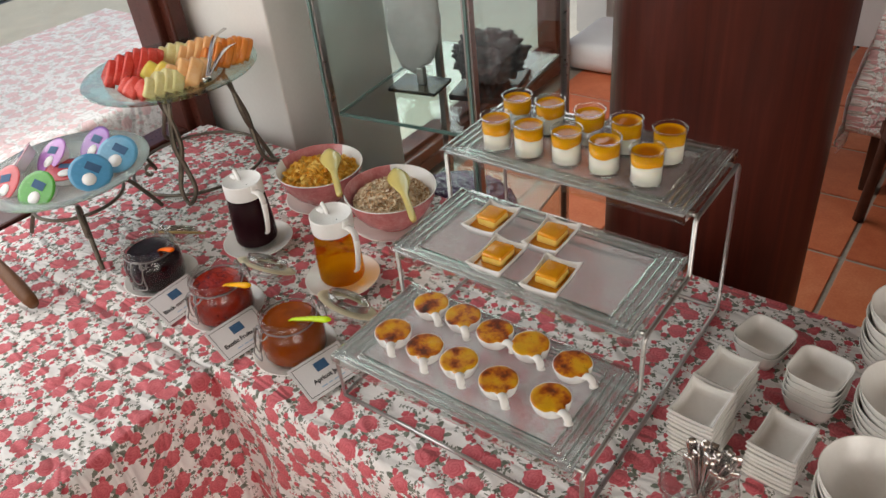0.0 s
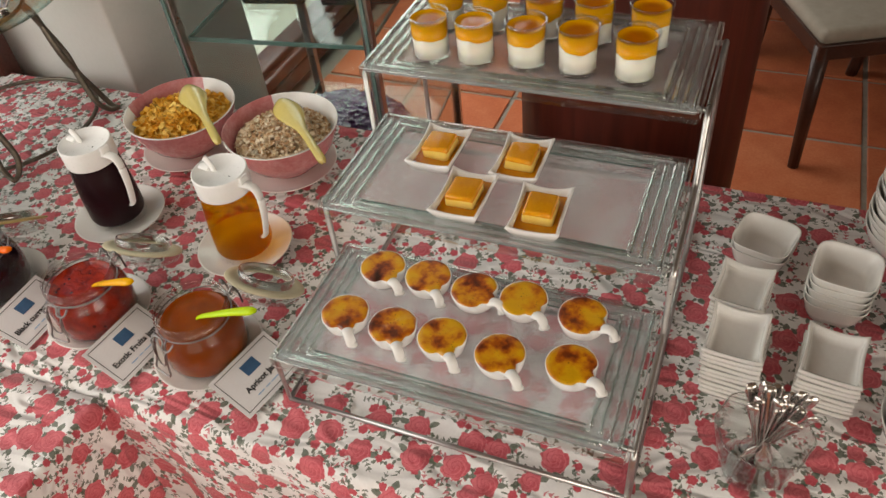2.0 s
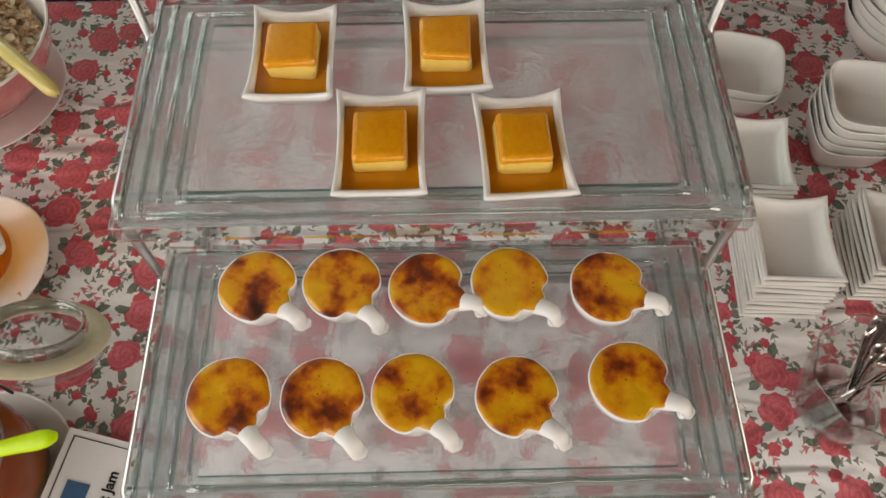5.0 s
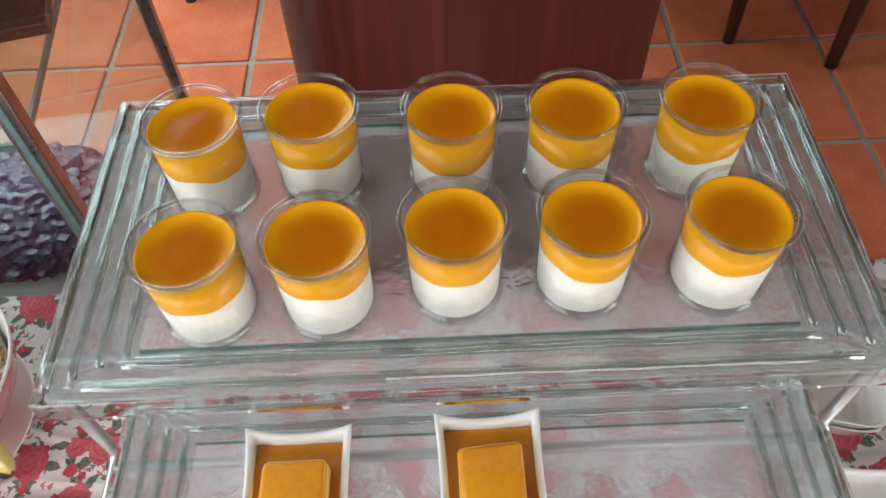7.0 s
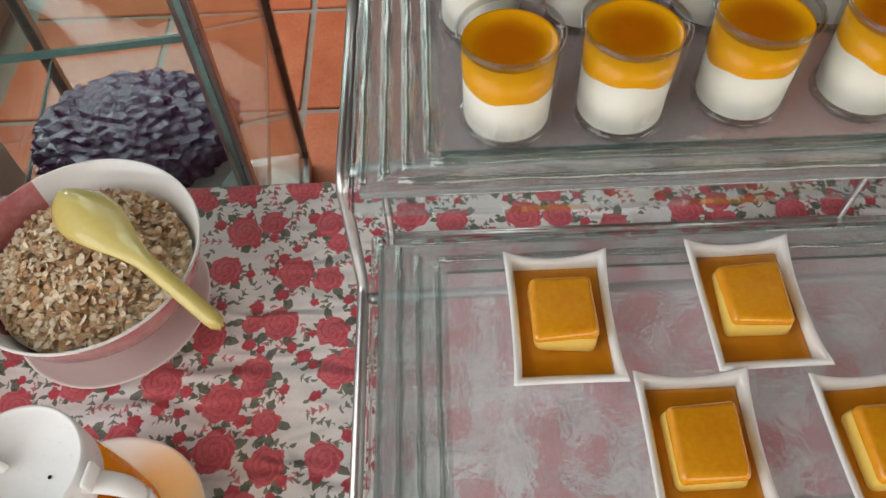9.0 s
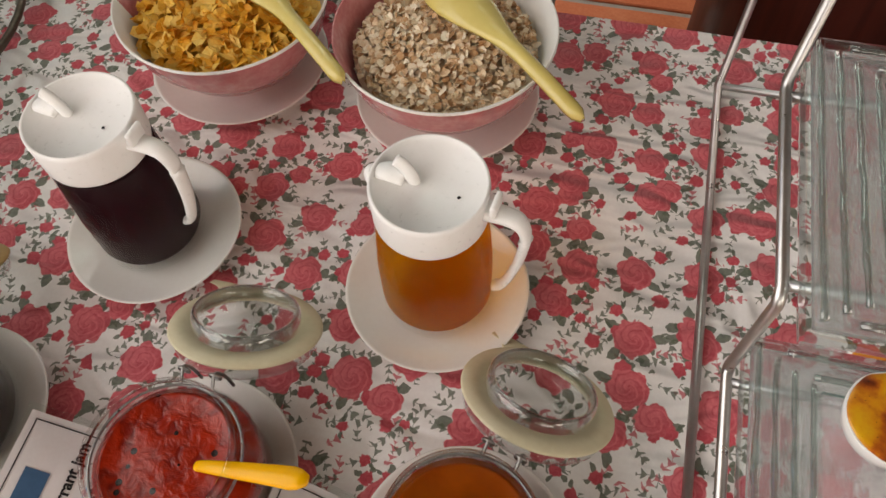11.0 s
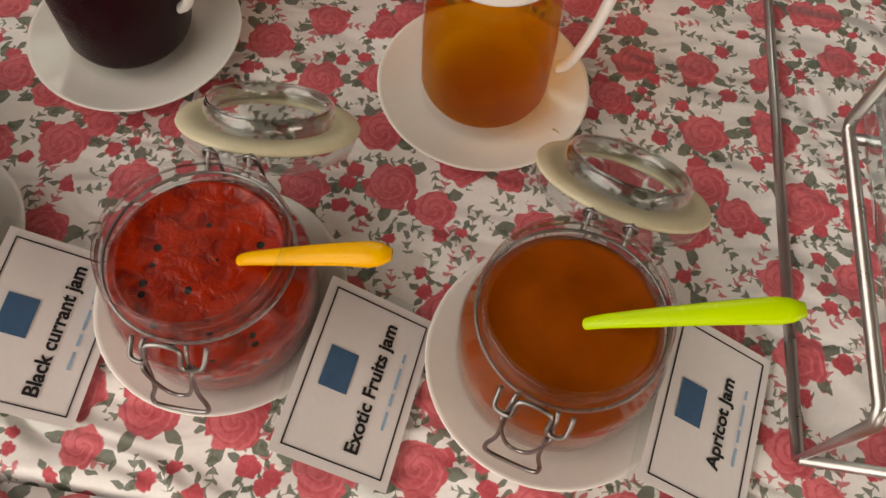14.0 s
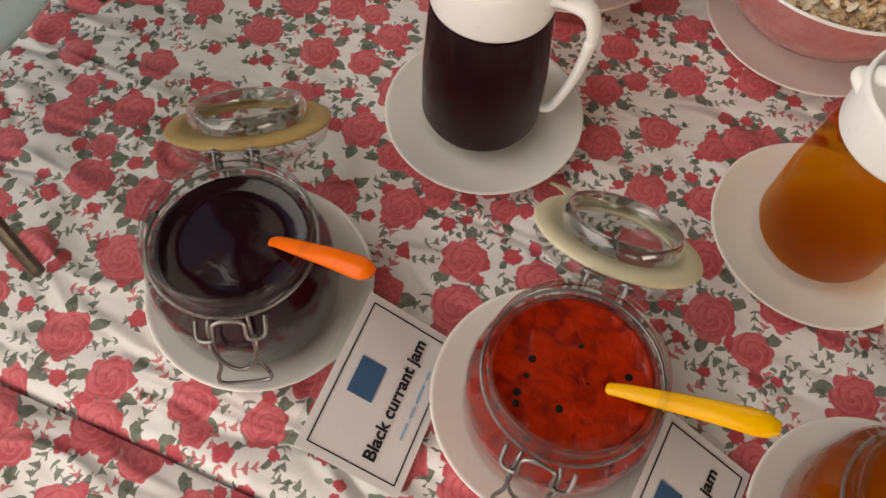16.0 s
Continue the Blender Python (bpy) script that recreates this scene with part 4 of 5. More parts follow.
def jam_jar(x, y, lid_turn, jam_mat, rubber, label, seed):
    """A clip-top jar, its glass lid swung open behind it; y runs from the clip to the hinge."""
    t = thing("jam_jar", pose(x, y, TOP + 0.0085, 0, 0, lid_turn - 90), label, "jar", "jam jars")
    t.scale = (1.04, 1.04, 1.12)
    body = [(0, 0.0), (0.048, 0.0), (0.056, 0.004), (0.0605, 0.014), (0.0605, 0.05), (0.0575, 0.062), (0.051, 0.070), (0.0505, 0.074), (0.0535, 0.077), (0.0535, 0.082), (0.0505, 0.0835), (0.0505, 0.088), (0.0515, 0.091), (0.0495, 0.0925), (0.0475, 0.091), (0.0468, 0.075), (0.0475, 0.069), (0.054, 0.061)]
    part("glass_body", lathe(body, 56), GLASS_THICK, t)
    level = 0.0735
    bm = lathe([(0, 0.003), (0.047, 0.003), (0.0548, 0.0065), (0.0592, 0.015), (0.0592, 0.05), (0.0562, 0.061), (0.0477, 0.0685), (0.0466, level), (0.045, level - 0.0012), (0.03, level - 0.001), (0.014, level - 0.0004), (0, level)], 56)
    for v in bm.verts:
        if v.co.z > level - 0.003 and v.co.xy.length < 0.046:
            v.co.z += 0.0007 * noise.noise(v.co * 55 + Vector((seed, 0, 0)))
    part("jam", bm, jam_mat, t)
    # wire band, hinge and clip
    part("wire_band", tube(ring_points(0.0522, 0.0742), 0.0011, 6, closed=True), WIRE, t)
    for sx in (-1, 1):
        part("hinge_wire", tube(spline([(sx * 0.012, 0.051, 0.073), (sx * 0.012, 0.058, 0.079), (sx * 0.012, 0.063, 0.080), (sx * 0.013, 0.067, 0.066), (sx * 0.013, 0.068, 0.046)], 4), 0.0014, 6), WIRE, t)
        part("hinge_loop", tube([(sx * 0.012 + 0.004 * math.cos(a * 0.8), 0.061, 0.078 + 0.004 * math.sin(a * 0.8)) for a in range(8)], 0.0012, 6, closed=True, up=(0, 1, 0)), WIRE, t)
    clip = tube(spline([(-0.011, -0.054, 0.079), (-0.012, -0.060, 0.074), (-0.012, -0.068, 0.045), (-0.016, -0.072, 0.032), (-0.012, -0.074, 0.027), (0.012, -0.074, 0.027), (0.016, -0.072, 0.032), (0.012, -0.068, 0.045), (0.012, -0.060, 0.074), (0.011, -0.054, 0.079)], 5), 0.0014, 6, up=(0, 1, 0.2))
    tube(spline([(-0.020, -0.052, 0.074), (-0.019, -0.062, 0.069), (-0.010, -0.064, 0.071), (-0.008, -0.058, 0.080), (0.008, -0.058, 0.080), (0.010, -0.064, 0.071), (0.019, -0.062, 0.069), (0.020, -0.052, 0.074)], 5), 0.0014, 6, bm=clip, up=(0, 1, 0.2))
    tube(spline([(-0.013, -0.060, 0.066), (-0.013, -0.066, 0.062), (-0.006, -0.069, 0.040), (0.006, -0.069, 0.040), (0.013, -0.066, 0.062), (0.013, -0.060, 0.066)], 5), 0.0012, 6, bm=clip, up=(0, 1, 0.2))
    part("clip", clip, WIRE, t)
    # the lid, lying back on its top
    tilt = pose(0, 0.110, 0.020, -34, 0, 0)
    lid = part("lid", lathe([(0, -0.004), (0.035, -0.004), (0.044, -0.001), (0.0555, 0.006), (0.0575, 0.013), (0.0555, 0.0165), (0.0428, 0.0165), (0.0424, 0.0215), (0.0420, 0.0310), (0.0408, 0.0335), (0.0385, 0.0320), (0.0376, 0.018), (0.034, 0.009), (0, 0.005)], 56, m=tilt), GLASS_THICK, t, "clear glass lid")
    bm = lathe([(0.0425, 0.0172), (0.0590, 0.0172), (0.0602, 0.0185), (0.0590, 0.0205), (0.0425, 0.0220)], 56, closed=True)
    tab = tube(spline([(-0.035, 0.045, 0.0188), (-0.047, 0.052, 0.0188), (-0.060, 0.054, 0.0190)], 5), [0.014, 0.0125, 0.011, 0.0095, 0.008, 0.0068, 0.0058, 0.0048, 0.0042, 0.0038, 0.0035], 10, bm=bm, flat=(1.0, 0.10))
    bmesh.ops.transform(bm, matrix=tilt, verts=bm.verts)
    part("gasket", bm, rubber, lid, "rubber sealing ring")
    ring = tube(ring_points(0.0400, 0.0328), 0.0013, 8, closed=True)
    bmesh.ops.transform(ring, matrix=tilt, verts=ring.verts)
    part("glass_rim", ring, GLASS_LID, lid)
    collar = lathe([(0.0425, 0.0222), (0.0432, 0.0260), (0.0422, 0.0318), (0.0400, 0.0336), (0.0376, 0.0326), (0.0368, 0.0250), (0.0372, 0.0222)], 56, m=tilt)
    part("glass_collar", collar, GLASS_LID, lid)
    return t


def plastic_spoon(start, end, mat, label, width=0.0065):
    a, b = Vector(start), Vector(end)
    d = b - a
    pts = spline([a + Vector((0, 0, -0.006)), a + d * 0.10 + Vector((0, 0, 0.004)), a + d * 0.35 + Vector((0, 0, 0.005)), a + d * 0.7 + Vector((0, 0, 0.004)), b], 5)
    n = len(pts)
    rad = [width * (0.52 + 0.72 * min(1, max(0, (i / n - 0.15) / 0.7))) for i in range(n)]
    rad[-1], rad[-2], rad[0] = width * 0.6, width * 1.08, width * 0.5
    t = tagged(part("jam_spoon", tube(pts, rad, 12, flat=(1.0, 0.55)), mat), label, "spoon", "jam spoons")
    return t


JARS = ((-1.264, 0.712), (-1.036, 0.712), (-0.822, 0.708))
for (x, y), (sx, sy) in zip(JARS, ((-1.261, 0.717), (-1.040, 0.717), (-0.821, 0.706))):
    saucer(sx, sy)
jam_jar(*JARS[0], 118, JAM_BLACK, RUBBER_TAN, "open clip-top glass jar of black currant jam on a saucer", 1.0)
jam_jar(*JARS[1], 89, JAM_RED, RUBBER, "open clip-top glass jar of red seeded jam on a saucer", 2.0)
jam_jar(*JARS[2], 74, JAM_AMBER, RUBBER, "open clip-top glass jar of amber apricot jam on a saucer", 3.0)
plastic_spoon((-1.247, 0.722, 0.834), (-1.164, 0.712, 0.874), PLASTIC_ORANGE, "bright orange plastic spoon stuck in the black jam")
plastic_spoon((-1.022, 0.712, 0.832), (-0.925, 0.714, 0.872), PLASTIC_YELLOW, "bright yellow plastic spoon stuck in the red jam")
plastic_spoon((-0.822, 0.704, 0.834), (-0.709, 0.714, 0.880), PLASTIC_LIME, "lime green plastic spoon stuck in the apricot jam")


def syrup_jug(x, y, turn, liquid, level, label):
    t = thing("syrup_jug", pose(x, y - 0.004, TOP + 0.0085, 0, 0, turn), label, "jug", "syrup jugs")
    part("glass_body", lathe([(0, 0), (0.043, 0), (0.0478, 0.003), (0.0498, 0.012), (0.0492, 0.06), (0.0462, 0.10), (0.0425, 0.122), (0.0400, 0.135), (0.0385, 0.135)], 56), GLASS_CUP, t)
    r_top = 0.0492 - 0.0045 * max(0, (level - 0.06) / 0.06)
    part("syrup", lathe([(0, 0.011), (0.040, 0.011), (0.0460, 0.013), (0.0482, 0.018), (0.0478, 0.06), (r_top - 0.0014, level - 0.001), (r_top - 0.003, level), (0, level)], 56), liquid, t)
    lid = lathe([(0.0410, 0.120), (0.0436, 0.121), (0.0442, 0.123), (0.0446, 0.150), (0.0442, 0.1535), (0.0430, 0.1545), (0.0415, 0.1538), (0.0408, 0.1505), (0, 0.1500)], 56)
    part("cap", lid, PLASTIC, t, "white plastic cap")
    spout = tube(spline([(-0.041, 0, 0.1500), (-0.030, 0, 0.1530), (-0.018, 0, 0.1520)], 5), [0.006, 0.007, 0.0078, 0.0083, 0.0087, 0.009, 0.009, 0.009, 0.0088, 0.0086, 0.008], 12, flat=(1.0, 0.45))
    tube(spline([(-0.0120, 0, 0.149), (-0.0140, 0, 0.157), (-0.0185, 0, 0.164), (-0.0245, 0, 0.1680)], 4), 0.0058, 12, bm=spout, flat=(1.0, 0.7), up=(0, 1, 0))
    part("spout", spout, PLASTIC, t)
    lip = tube(spline([(-0.040, -0.009, 0.143), (-0.0475, 0, 0.146), (-0.040, 0.009, 0.143)], 5), 0.004, 8)
    part("pouring_lip", lip, PLASTIC, t)
    hp = spline([(0.040, 0, 0.140), (0.056, 0, 0.142), (0.069, 0, 0.139), (0.0745, 0, 0.126), (0.0735, 0, 0.106), (0.069, 0, 0.080), (0.060, 0, 0.051), (0.052, 0, 0.043)], 6)
    rad = [0.0085 - 0.003 * i / len(hp) for i in range(len(hp))]
    part("handle", tube(hp, rad, 12, flat=(1.0, 0.6), up=(0, 0.01, 1)), PLASTIC, t)
    bm = box((0.012, 0.013, 0.008), (0.046, 0, 0.144), 0.002)
    box((0.005, 0.018, 0.012), (0.051, 0, 0.151), 0.002, bm=bm)
    part("thumb_latch", bm, PLASTIC, t)
    t.scale = (1.0, 1.0, 1.11)
    part("vent", lathe([(0, 0.1508), (0.0013, 0.1508), (0.0013, 0.1510), (0, 0.1510)], 12, at=(0.024, -0.003, 0)), INK, t)
    return t


saucer(-1.168, 0.926)
saucer(-0.892, 0.921)
syrup_jug(-1.172, 0.932, -8, RED_SYRUP, 0.118, "glass jug of dark red syrup with a white cap")
syrup_jug(-0.892, 0.926, -8, HONEY, 0.118, "glass jug of golden honey with a white cap")


# ---- cereal bowls ----
def flake_mesh(size, seed, curl):
    bm = bmesh.new()
    n = 7
    mid = bm.verts.new((0, 0, 0))
    rim = []
    for i in range(n):
        a = 2 * math.pi * i / n
        r = size * (0.8 + 0.35 * noise.noise(Vector((seed * 3.7, i * 1.3, 0))))
        rim.append(bm.verts.new((r * math.cos(a), 0.75 * r * math.sin(a), curl * size * (math.cos(2 * a + seed) * 0.6 + noise.noise(Vector((i, seed, 2)))))))
    for i in range(n):
        bm.faces.new((mid, rim[i], rim[(i + 1) % n]))
    return bm


def cereal_bowl(x, y, mat, size, curl, label, content, pink_turn):
    saucer(x + 0.002, y - 0.004, 0.095, "bowl plates")
    t = thing("cereal_bowl", pose(x, y + 0.003, TOP + 0.0085, 0, 0, pink_turn), label, "bowl", "cereal bowls")
    outer = [(0, 0.0), (0.045, 0.0), (0.047, 0.006), (0.050, 0.008), (0.078, 0.028), (0.098, 0.058), (0.109, 0.092)]
    part("outside", lathe(outer, 64), PINK, t, "glazed pink outside")
    inner = lathe([(0.109, 0.092), (0.1085, 0.0945), (0.1065, 0.0938), (0.095, 0.058), (0.075, 0.032), (0.045, 0.014), (0, 0.012)], 64)
    me = part("inside", inner, PORCELAIN_WHITE, t, "white inside with a pink segment")
    me.data.materials.append(PINK)
    for f in me.data.polygons:
        ang = math.degrees(math.atan2(f.center.y, f.center.x))
        f.material_index = 1 if 130 < (ang % 360) < 225 else 0
    rng = random.Random(content)
    base = lathe([(0, 0.085), (0.03, 0.082), (0.06, 0.074), (0.080, 0.066), (0.0915, 0.057)], 40)
    for v in base.verts:
        v.co.z += 0.004 * noise.noise(v.co * 60)
    part("filling", base, mat, t)
    shapes = [flake_mesh(size, k * 1.9, curl) for k in range(8)]
    verts, faces = [], []
    for k in range(2600 if size < 0.006 else 900):
        s = shapes[rng.randrange(8)]
        r = 0.089 * math.sqrt(rng.random())
        a = rng.random() * 2 * math.pi
        z = 0.090 - 0.028 * (r / 0.0965) ** 2 + rng.uniform(-0.003, 0.005)
        m = Matrix.Translation((r * math.cos(a), r * math.sin(a), z)) @ Euler((rng.gauss(0, 0.55), rng.gauss(0, 0.55), rng.random() * 6.28)).to_matrix().to_4x4() @ Matrix.Scale(rng.uniform(0.7, 1.25), 4)
        off = len(verts)
        s.verts.index_update()
        verts += [tuple(m @ v.co) for v in s.verts]
        faces += [[off + v.index for v in f.verts] for f in s.faces]
    for s in shapes:
        s.free()
    me = bpy.data.meshes.new("loose_cereal")
    me.from_pydata(verts, [], faces)
    me.materials.append(mat)
    ob = new("loose_cereal", me)
    ob.parent = t
    tagged(ob, "heap of loose dry cereal flakes in the bowl", kind="stuff")
    return t


cereal_bowl(-0.937, 1.150, OATS, 0.0058, 0.12, "pink and white bowl heaped with rolled oats", "oat_flakes", 0)
cereal_bowl(-1.168, 1.152, FLAKES, 0.0125, 0.35, "pink and white bowl heaped with corn flakes", "corn_flakes", -30)


def ceramic_spoon(bowl_at, tip, label):
    a, b = Vector(bowl_at), Vector(tip)
    d = b - a
    side = Vector((-d.y, d.x, 0)).normalized()
    bm = bmesh.new()
    rows = []
    n, k = 44, 12
    for i in range(n + 1):
        u = (i / n) ** 1.6 if i < n * 0.5 else 0.3299 + (1 - 0.3299) * (i / n - 0.5) / 0.5
        w = 0.027 * math.sqrt(max(0.004, 1 - ((u - 0.2) / 0.2) ** 2)) if u < 0.2 else 0.0080 + 0.019 * (0.5 + 0.5 * math.cos(min(1, (u - 0.2) / 0.42) * math.pi))
        if u > 0.94:
            w *= math.sqrt(max(0.02, 1 - ((u - 0.94) / 0.062) ** 2))
        c = a + d * u + Vector((0, 0, 0.010 * math.sin(u * math.pi) - 0.0 * u))
        dome = (0.017 * math.sqrt(max(0.0, min(1, u / 0.18))) * (0.5 + 0.5 * math.cos(min(1, u / 0.5) * math.pi))) + 0.0045
        top = [bm.verts.new(c + side * (w * (2 * j / k - 1)) + Vector((0, 0, dome * (1 - (2 * j / k - 1) ** 2)))) for j in range(k + 1)]
        bot = [bm.verts.new(c + side * (w * 0.96 * (1 - 2 * j / k)) + Vector((0, 0, dome * 0.75 * (1 - (2 * j / k - 1) ** 2) - 0.0035))) for j in range(k + 1)]
        rows.append(top + bot)
    for r, s in zip(rows, rows[1:]):
        for j in range(len(r)):
            bm.faces.new((r[j], r[(j + 1) % len(r)], s[(j + 1) % len(r)], s[j]))
    bm.faces.new(rows[0])
    bm.faces.new(rows[-1][::-1])
    return tagged(part("serving_spoon", bm, YELLOW_CERAMIC), label, "spoon", "serving spoons")


ceramic_spoon((-0.968, 1.212, 0.858), (-0.793, 1.062, 0.858), "pale yellow ceramic spoon lying face down on the oats")
ceramic_spoon((-1.185, 1.210, 0.858), (-1.010, 1.062, 0.858), "pale yellow ceramic spoon lying face down on the corn flakes")


# ---- name cards ----
def name_card(origin, turn, tilt, words, size):
    """A printed card in a clear holder; x runs along the words, y up the card."""
    t = thing("name_card", pose(*origin, 0, 0, turn) @ pose(0, 0, 0, tilt, 0, 0), "white printed card naming the jam, in a clear plastic holder", "sign", "jam cards")
    w, h, mid = 0.114, 0.078, -0.005
    part("holder", box((w + 0.012, h + 0.010, 0.003), (mid, h / 2, -0.0026), 0.0008), GLASS, t, flat=True)
    part("paper", box((w, h, 0.0008), (mid, h / 2, -0.0004)), PAPER, t, flat=True)
    bm = bmesh.new()
    for sx in (-1, 1):
        box((0.0009, h - 0.012, 0.0003), (mid + sx * (w / 2 - 0.006), h / 2, 0.0004), bm=bm)
    for y in (0.006, h - 0.006):
        box((w - 0.0111, 0.0009, 0.0003), (mid, y, 0.0004), bm=bm)
    part("border_line", bm, INK, t, flat=True)
    part("emblem", box((0.026, 0.019, 0.0004), (-0.003, h * 0.69, 0.0006)), INK_BLUE, t, flat=True)
    bm = bmesh.new()
    for k, ww in enumerate((0.012, 0.008, 0.014, 0.006)):
        box((ww, 0.0016, 0.0003), (-0.022 + 0.014 * k, h * 0.19, 0.0005), bm=bm)
    part("small_print", bm, INK_SKY, t, flat=True)
    cu = bpy.data.curves.new("words", "FONT")
    cu.body, cu.size, cu.align_x, cu.extrude, cu.offset = words, size, "CENTER", 0.0001, 0.00036
    tmp = new("words", cu)
    me = bpy.data.meshes.new_from_object(tmp.evaluated_get(bpy.context.evaluated_depsgraph_get()))
    bpy.data.objects.remove(tmp)
    me.materials.clear()
    me.materials.append(INK)
    ob = new("lettering", me)
    ob.parent = t
    ob.matrix_basis = pose(mid, h * 0.33, 0.0006)
    return t


name_card((-1.110, 0.681, TOP + 0.007), 90, 27, "Black currant jam", 0.0126)
name_card((-0.905, 0.672, TOP + 0.007), 83, 27, "Exotic Fruits jam", 0.0126)
name_card((-0.685, 0.682, TOP + 0.007), 78, 22, "Apricot Jam", 0.0126)


# ---- white dishes, bowls and cutlery ----
def dish_stack(x, y, turn, count, w, d, step, label, lean=0.0):
    base = bpy.data.meshes.get("flared_plate") or mesh_of("flared_plate", flared_dish_mesh(0.074, 0.090, 0.020), PORCELAIN)
    for k in range(count):
        ob = tagged(new("square_dish", base), label, "dish", "stacked square dishes")
        ob.matrix_basis = pose(x + lean * k, y + 0.0006 * math.sin(k * 2.1), TOP + 0.003 + step * k, 0, 0, turn + 1.6 * math.sin(k * 1.7))


dish_stack(-0.093, 1.004, -6, 7, 0.08, 0.086, 0.0088, "flared white porcelain dish in a stack on the tablecloth", -0.0006)
dish_stack(-0.089, 0.888, -4, 10, 0.08, 0.086, 0.0090, "flared white porcelain dish in a tall stack", -0.0008)
dish_stack(0.022, 0.903, -5, 8, 0.08, 0.086, 0.0088, "flared white porcelain dish in a tall stack beside the bowls")


def square_bowl_mesh():
    bm = bmesh.new()

    def ring(half, z, power=4.5, n=48):
        out = []
        for i in range(n):
            a = 2 * math.pi * (i + 0.5) / n
            c, s = math.cos(a), math.sin(a)
            r = half / (abs(c) ** power + abs(s) ** power) ** (1 / power)
            out.append(bm.verts.new((r * c, r * s, z)))
        return out

    rings = [ring(0.027, 0.0), ring(0.030, 0.002), ring(0.037, 0.018), ring(0.0435, 0.042), ring(0.0440, 0.0435), ring(0.0425, 0.0435), ring(0.0405, 0.040), ring(0.034, 0.014), ring(0.028, 0.006)]
    for r, s in zip(rings, rings[1:]):
        for i in range(len(r)):
            bm.faces.new((r[i], r[(i + 1) % len(r)], s[(i + 1) % len(r)], s[i]))
    bm.faces.new(rings[0][::-1])
    bm.faces.new(rings[-1])
    return bm


square_bowl = mesh_of("square_bowl", square_bowl_mesh(), PORCELAIN)
for x, y, turn, count, step in ((-0.074, 1.135, -14, 2, 0.013), (0.031, 1.058, -7, 5, 0.0125)):
    for k in range(count):
        ob = tagged(new("square_bowl", square_bowl), "deep square white porcelain bowl with rounded corners, stacked", "bowl", "stacked square bowls")
        ob.matrix_basis = pose(x, y, TOP + 0.003 + step * k, 0, 0, turn + 2 * math.sin(k * 2.3 + x * 40))

round_bowl = mesh_of("round_bowl", lathe([(0, 0.0), (0.034, 0.0), (0.036, 0.005), (0.050, 0.016), (0.066, 0.036), (0.0745, 0.060), (0.0742, 0.0615), (0.0725, 0.060), (0.063, 0.036), (0.046, 0.017), (0, 0.009)], 56), PORCELAIN)
for x, y, count, step in ((0.135, 1.205, 9, 0.011), (0.162, 1.040, 6, 0.012), (0.154, 0.848, 7, 0.012)):
    for k in range(count):
        ob = tagged(new("round_bowl", round_bowl), "round white porcelain bowl in a stack", "bowl", "stacked round bowls")
        ob.matrix_basis = pose(x + 0.002 * math.sin(k * 1.9), y + 0.002 * math.cos(k * 2.7), TOP + 0.003 + step * k)

holder = thing("cutlery_glass", pose(-0.050, 0.762, TOP + 0.003), "clear faceted glass tumbler holding teaspoons", "glass")
bm = lathe([(0, 0), (0.036, 0), (0.039, 0.003), (0.042, 0.02), (0.055, 0.085), (0.054, 0.0865), (0.052, 0.085), (0.040, 0.02), (0.034, 0.010), (0, 0.009)], 48)
for v in bm.verts:
    a = math.atan2(v.co.y, v.co.x)
    if v.co.z > 0.004:
        v.co.xy = v.co.xy * (1 + 0.035 * math.cos(8 * a))
part("tumbler", bm, GLASS_THICK, holder)
part("rim", tube([(r * math.cos(a), r * math.sin(a), 0.0862) for a, r in ((2 * math.pi * i / 96, 0.0535 * (1 + 0.035 * math.cos(8 * 2 * math.pi * i / 96))) for i in range(96))], 0.0013, 8, closed=True), GLASS_LID, holder)
part("base", lathe([(0, 0.0005), (0.0345, 0.0005), (0.0375, 0.0035), (0.0385, 0.0095), (0, 0.0100)], 40), GLASS_BASE, holder, "thick glass foot")
rng = random.Random(5)
for k in range(19):
    a, lean = 2 * math.pi * k / 19 + 0.4, 0.25 + 0.2 * rng.random()
    r0 = 0.018 * rng.random()
    p0 = Vector((-r0 * math.cos(a), -r0 * math.sin(a), 0.014))
    reach = 0.040 * math.sqrt(rng.random())
    p1 = Vector((reach * math.cos(a) + 0.010, reach * math.sin(a) * 0.8 + 0.010, 0.124 + 0.016 * rng.random()))
    pts = [p0.lerp(p1, i / 14) for i in range(15)]
    rad = [0.0105 * math.sqrt(max(0.05, 1 - ((i - 2) / 2.6) ** 2)) if i < 4 else 0.0030 + 0.0058 * max(0, (i - 7) / 7) ** 1.2 for i in range(15)]
    rad[-1] = 0.0055
    sp = part("teaspoon", tube(pts, rad, 10, flat=(1.0, 0.28), up=(rng.uniform(-0.5, 0.5), -1.0, 0.0)), CHROME)
    sp.matrix_basis = pose(-0.050, 0.762, TOP + 0.003)
    tagged(sp, "stainless steel teaspoon standing in a glass", "spoon", "teaspoons in the glass")


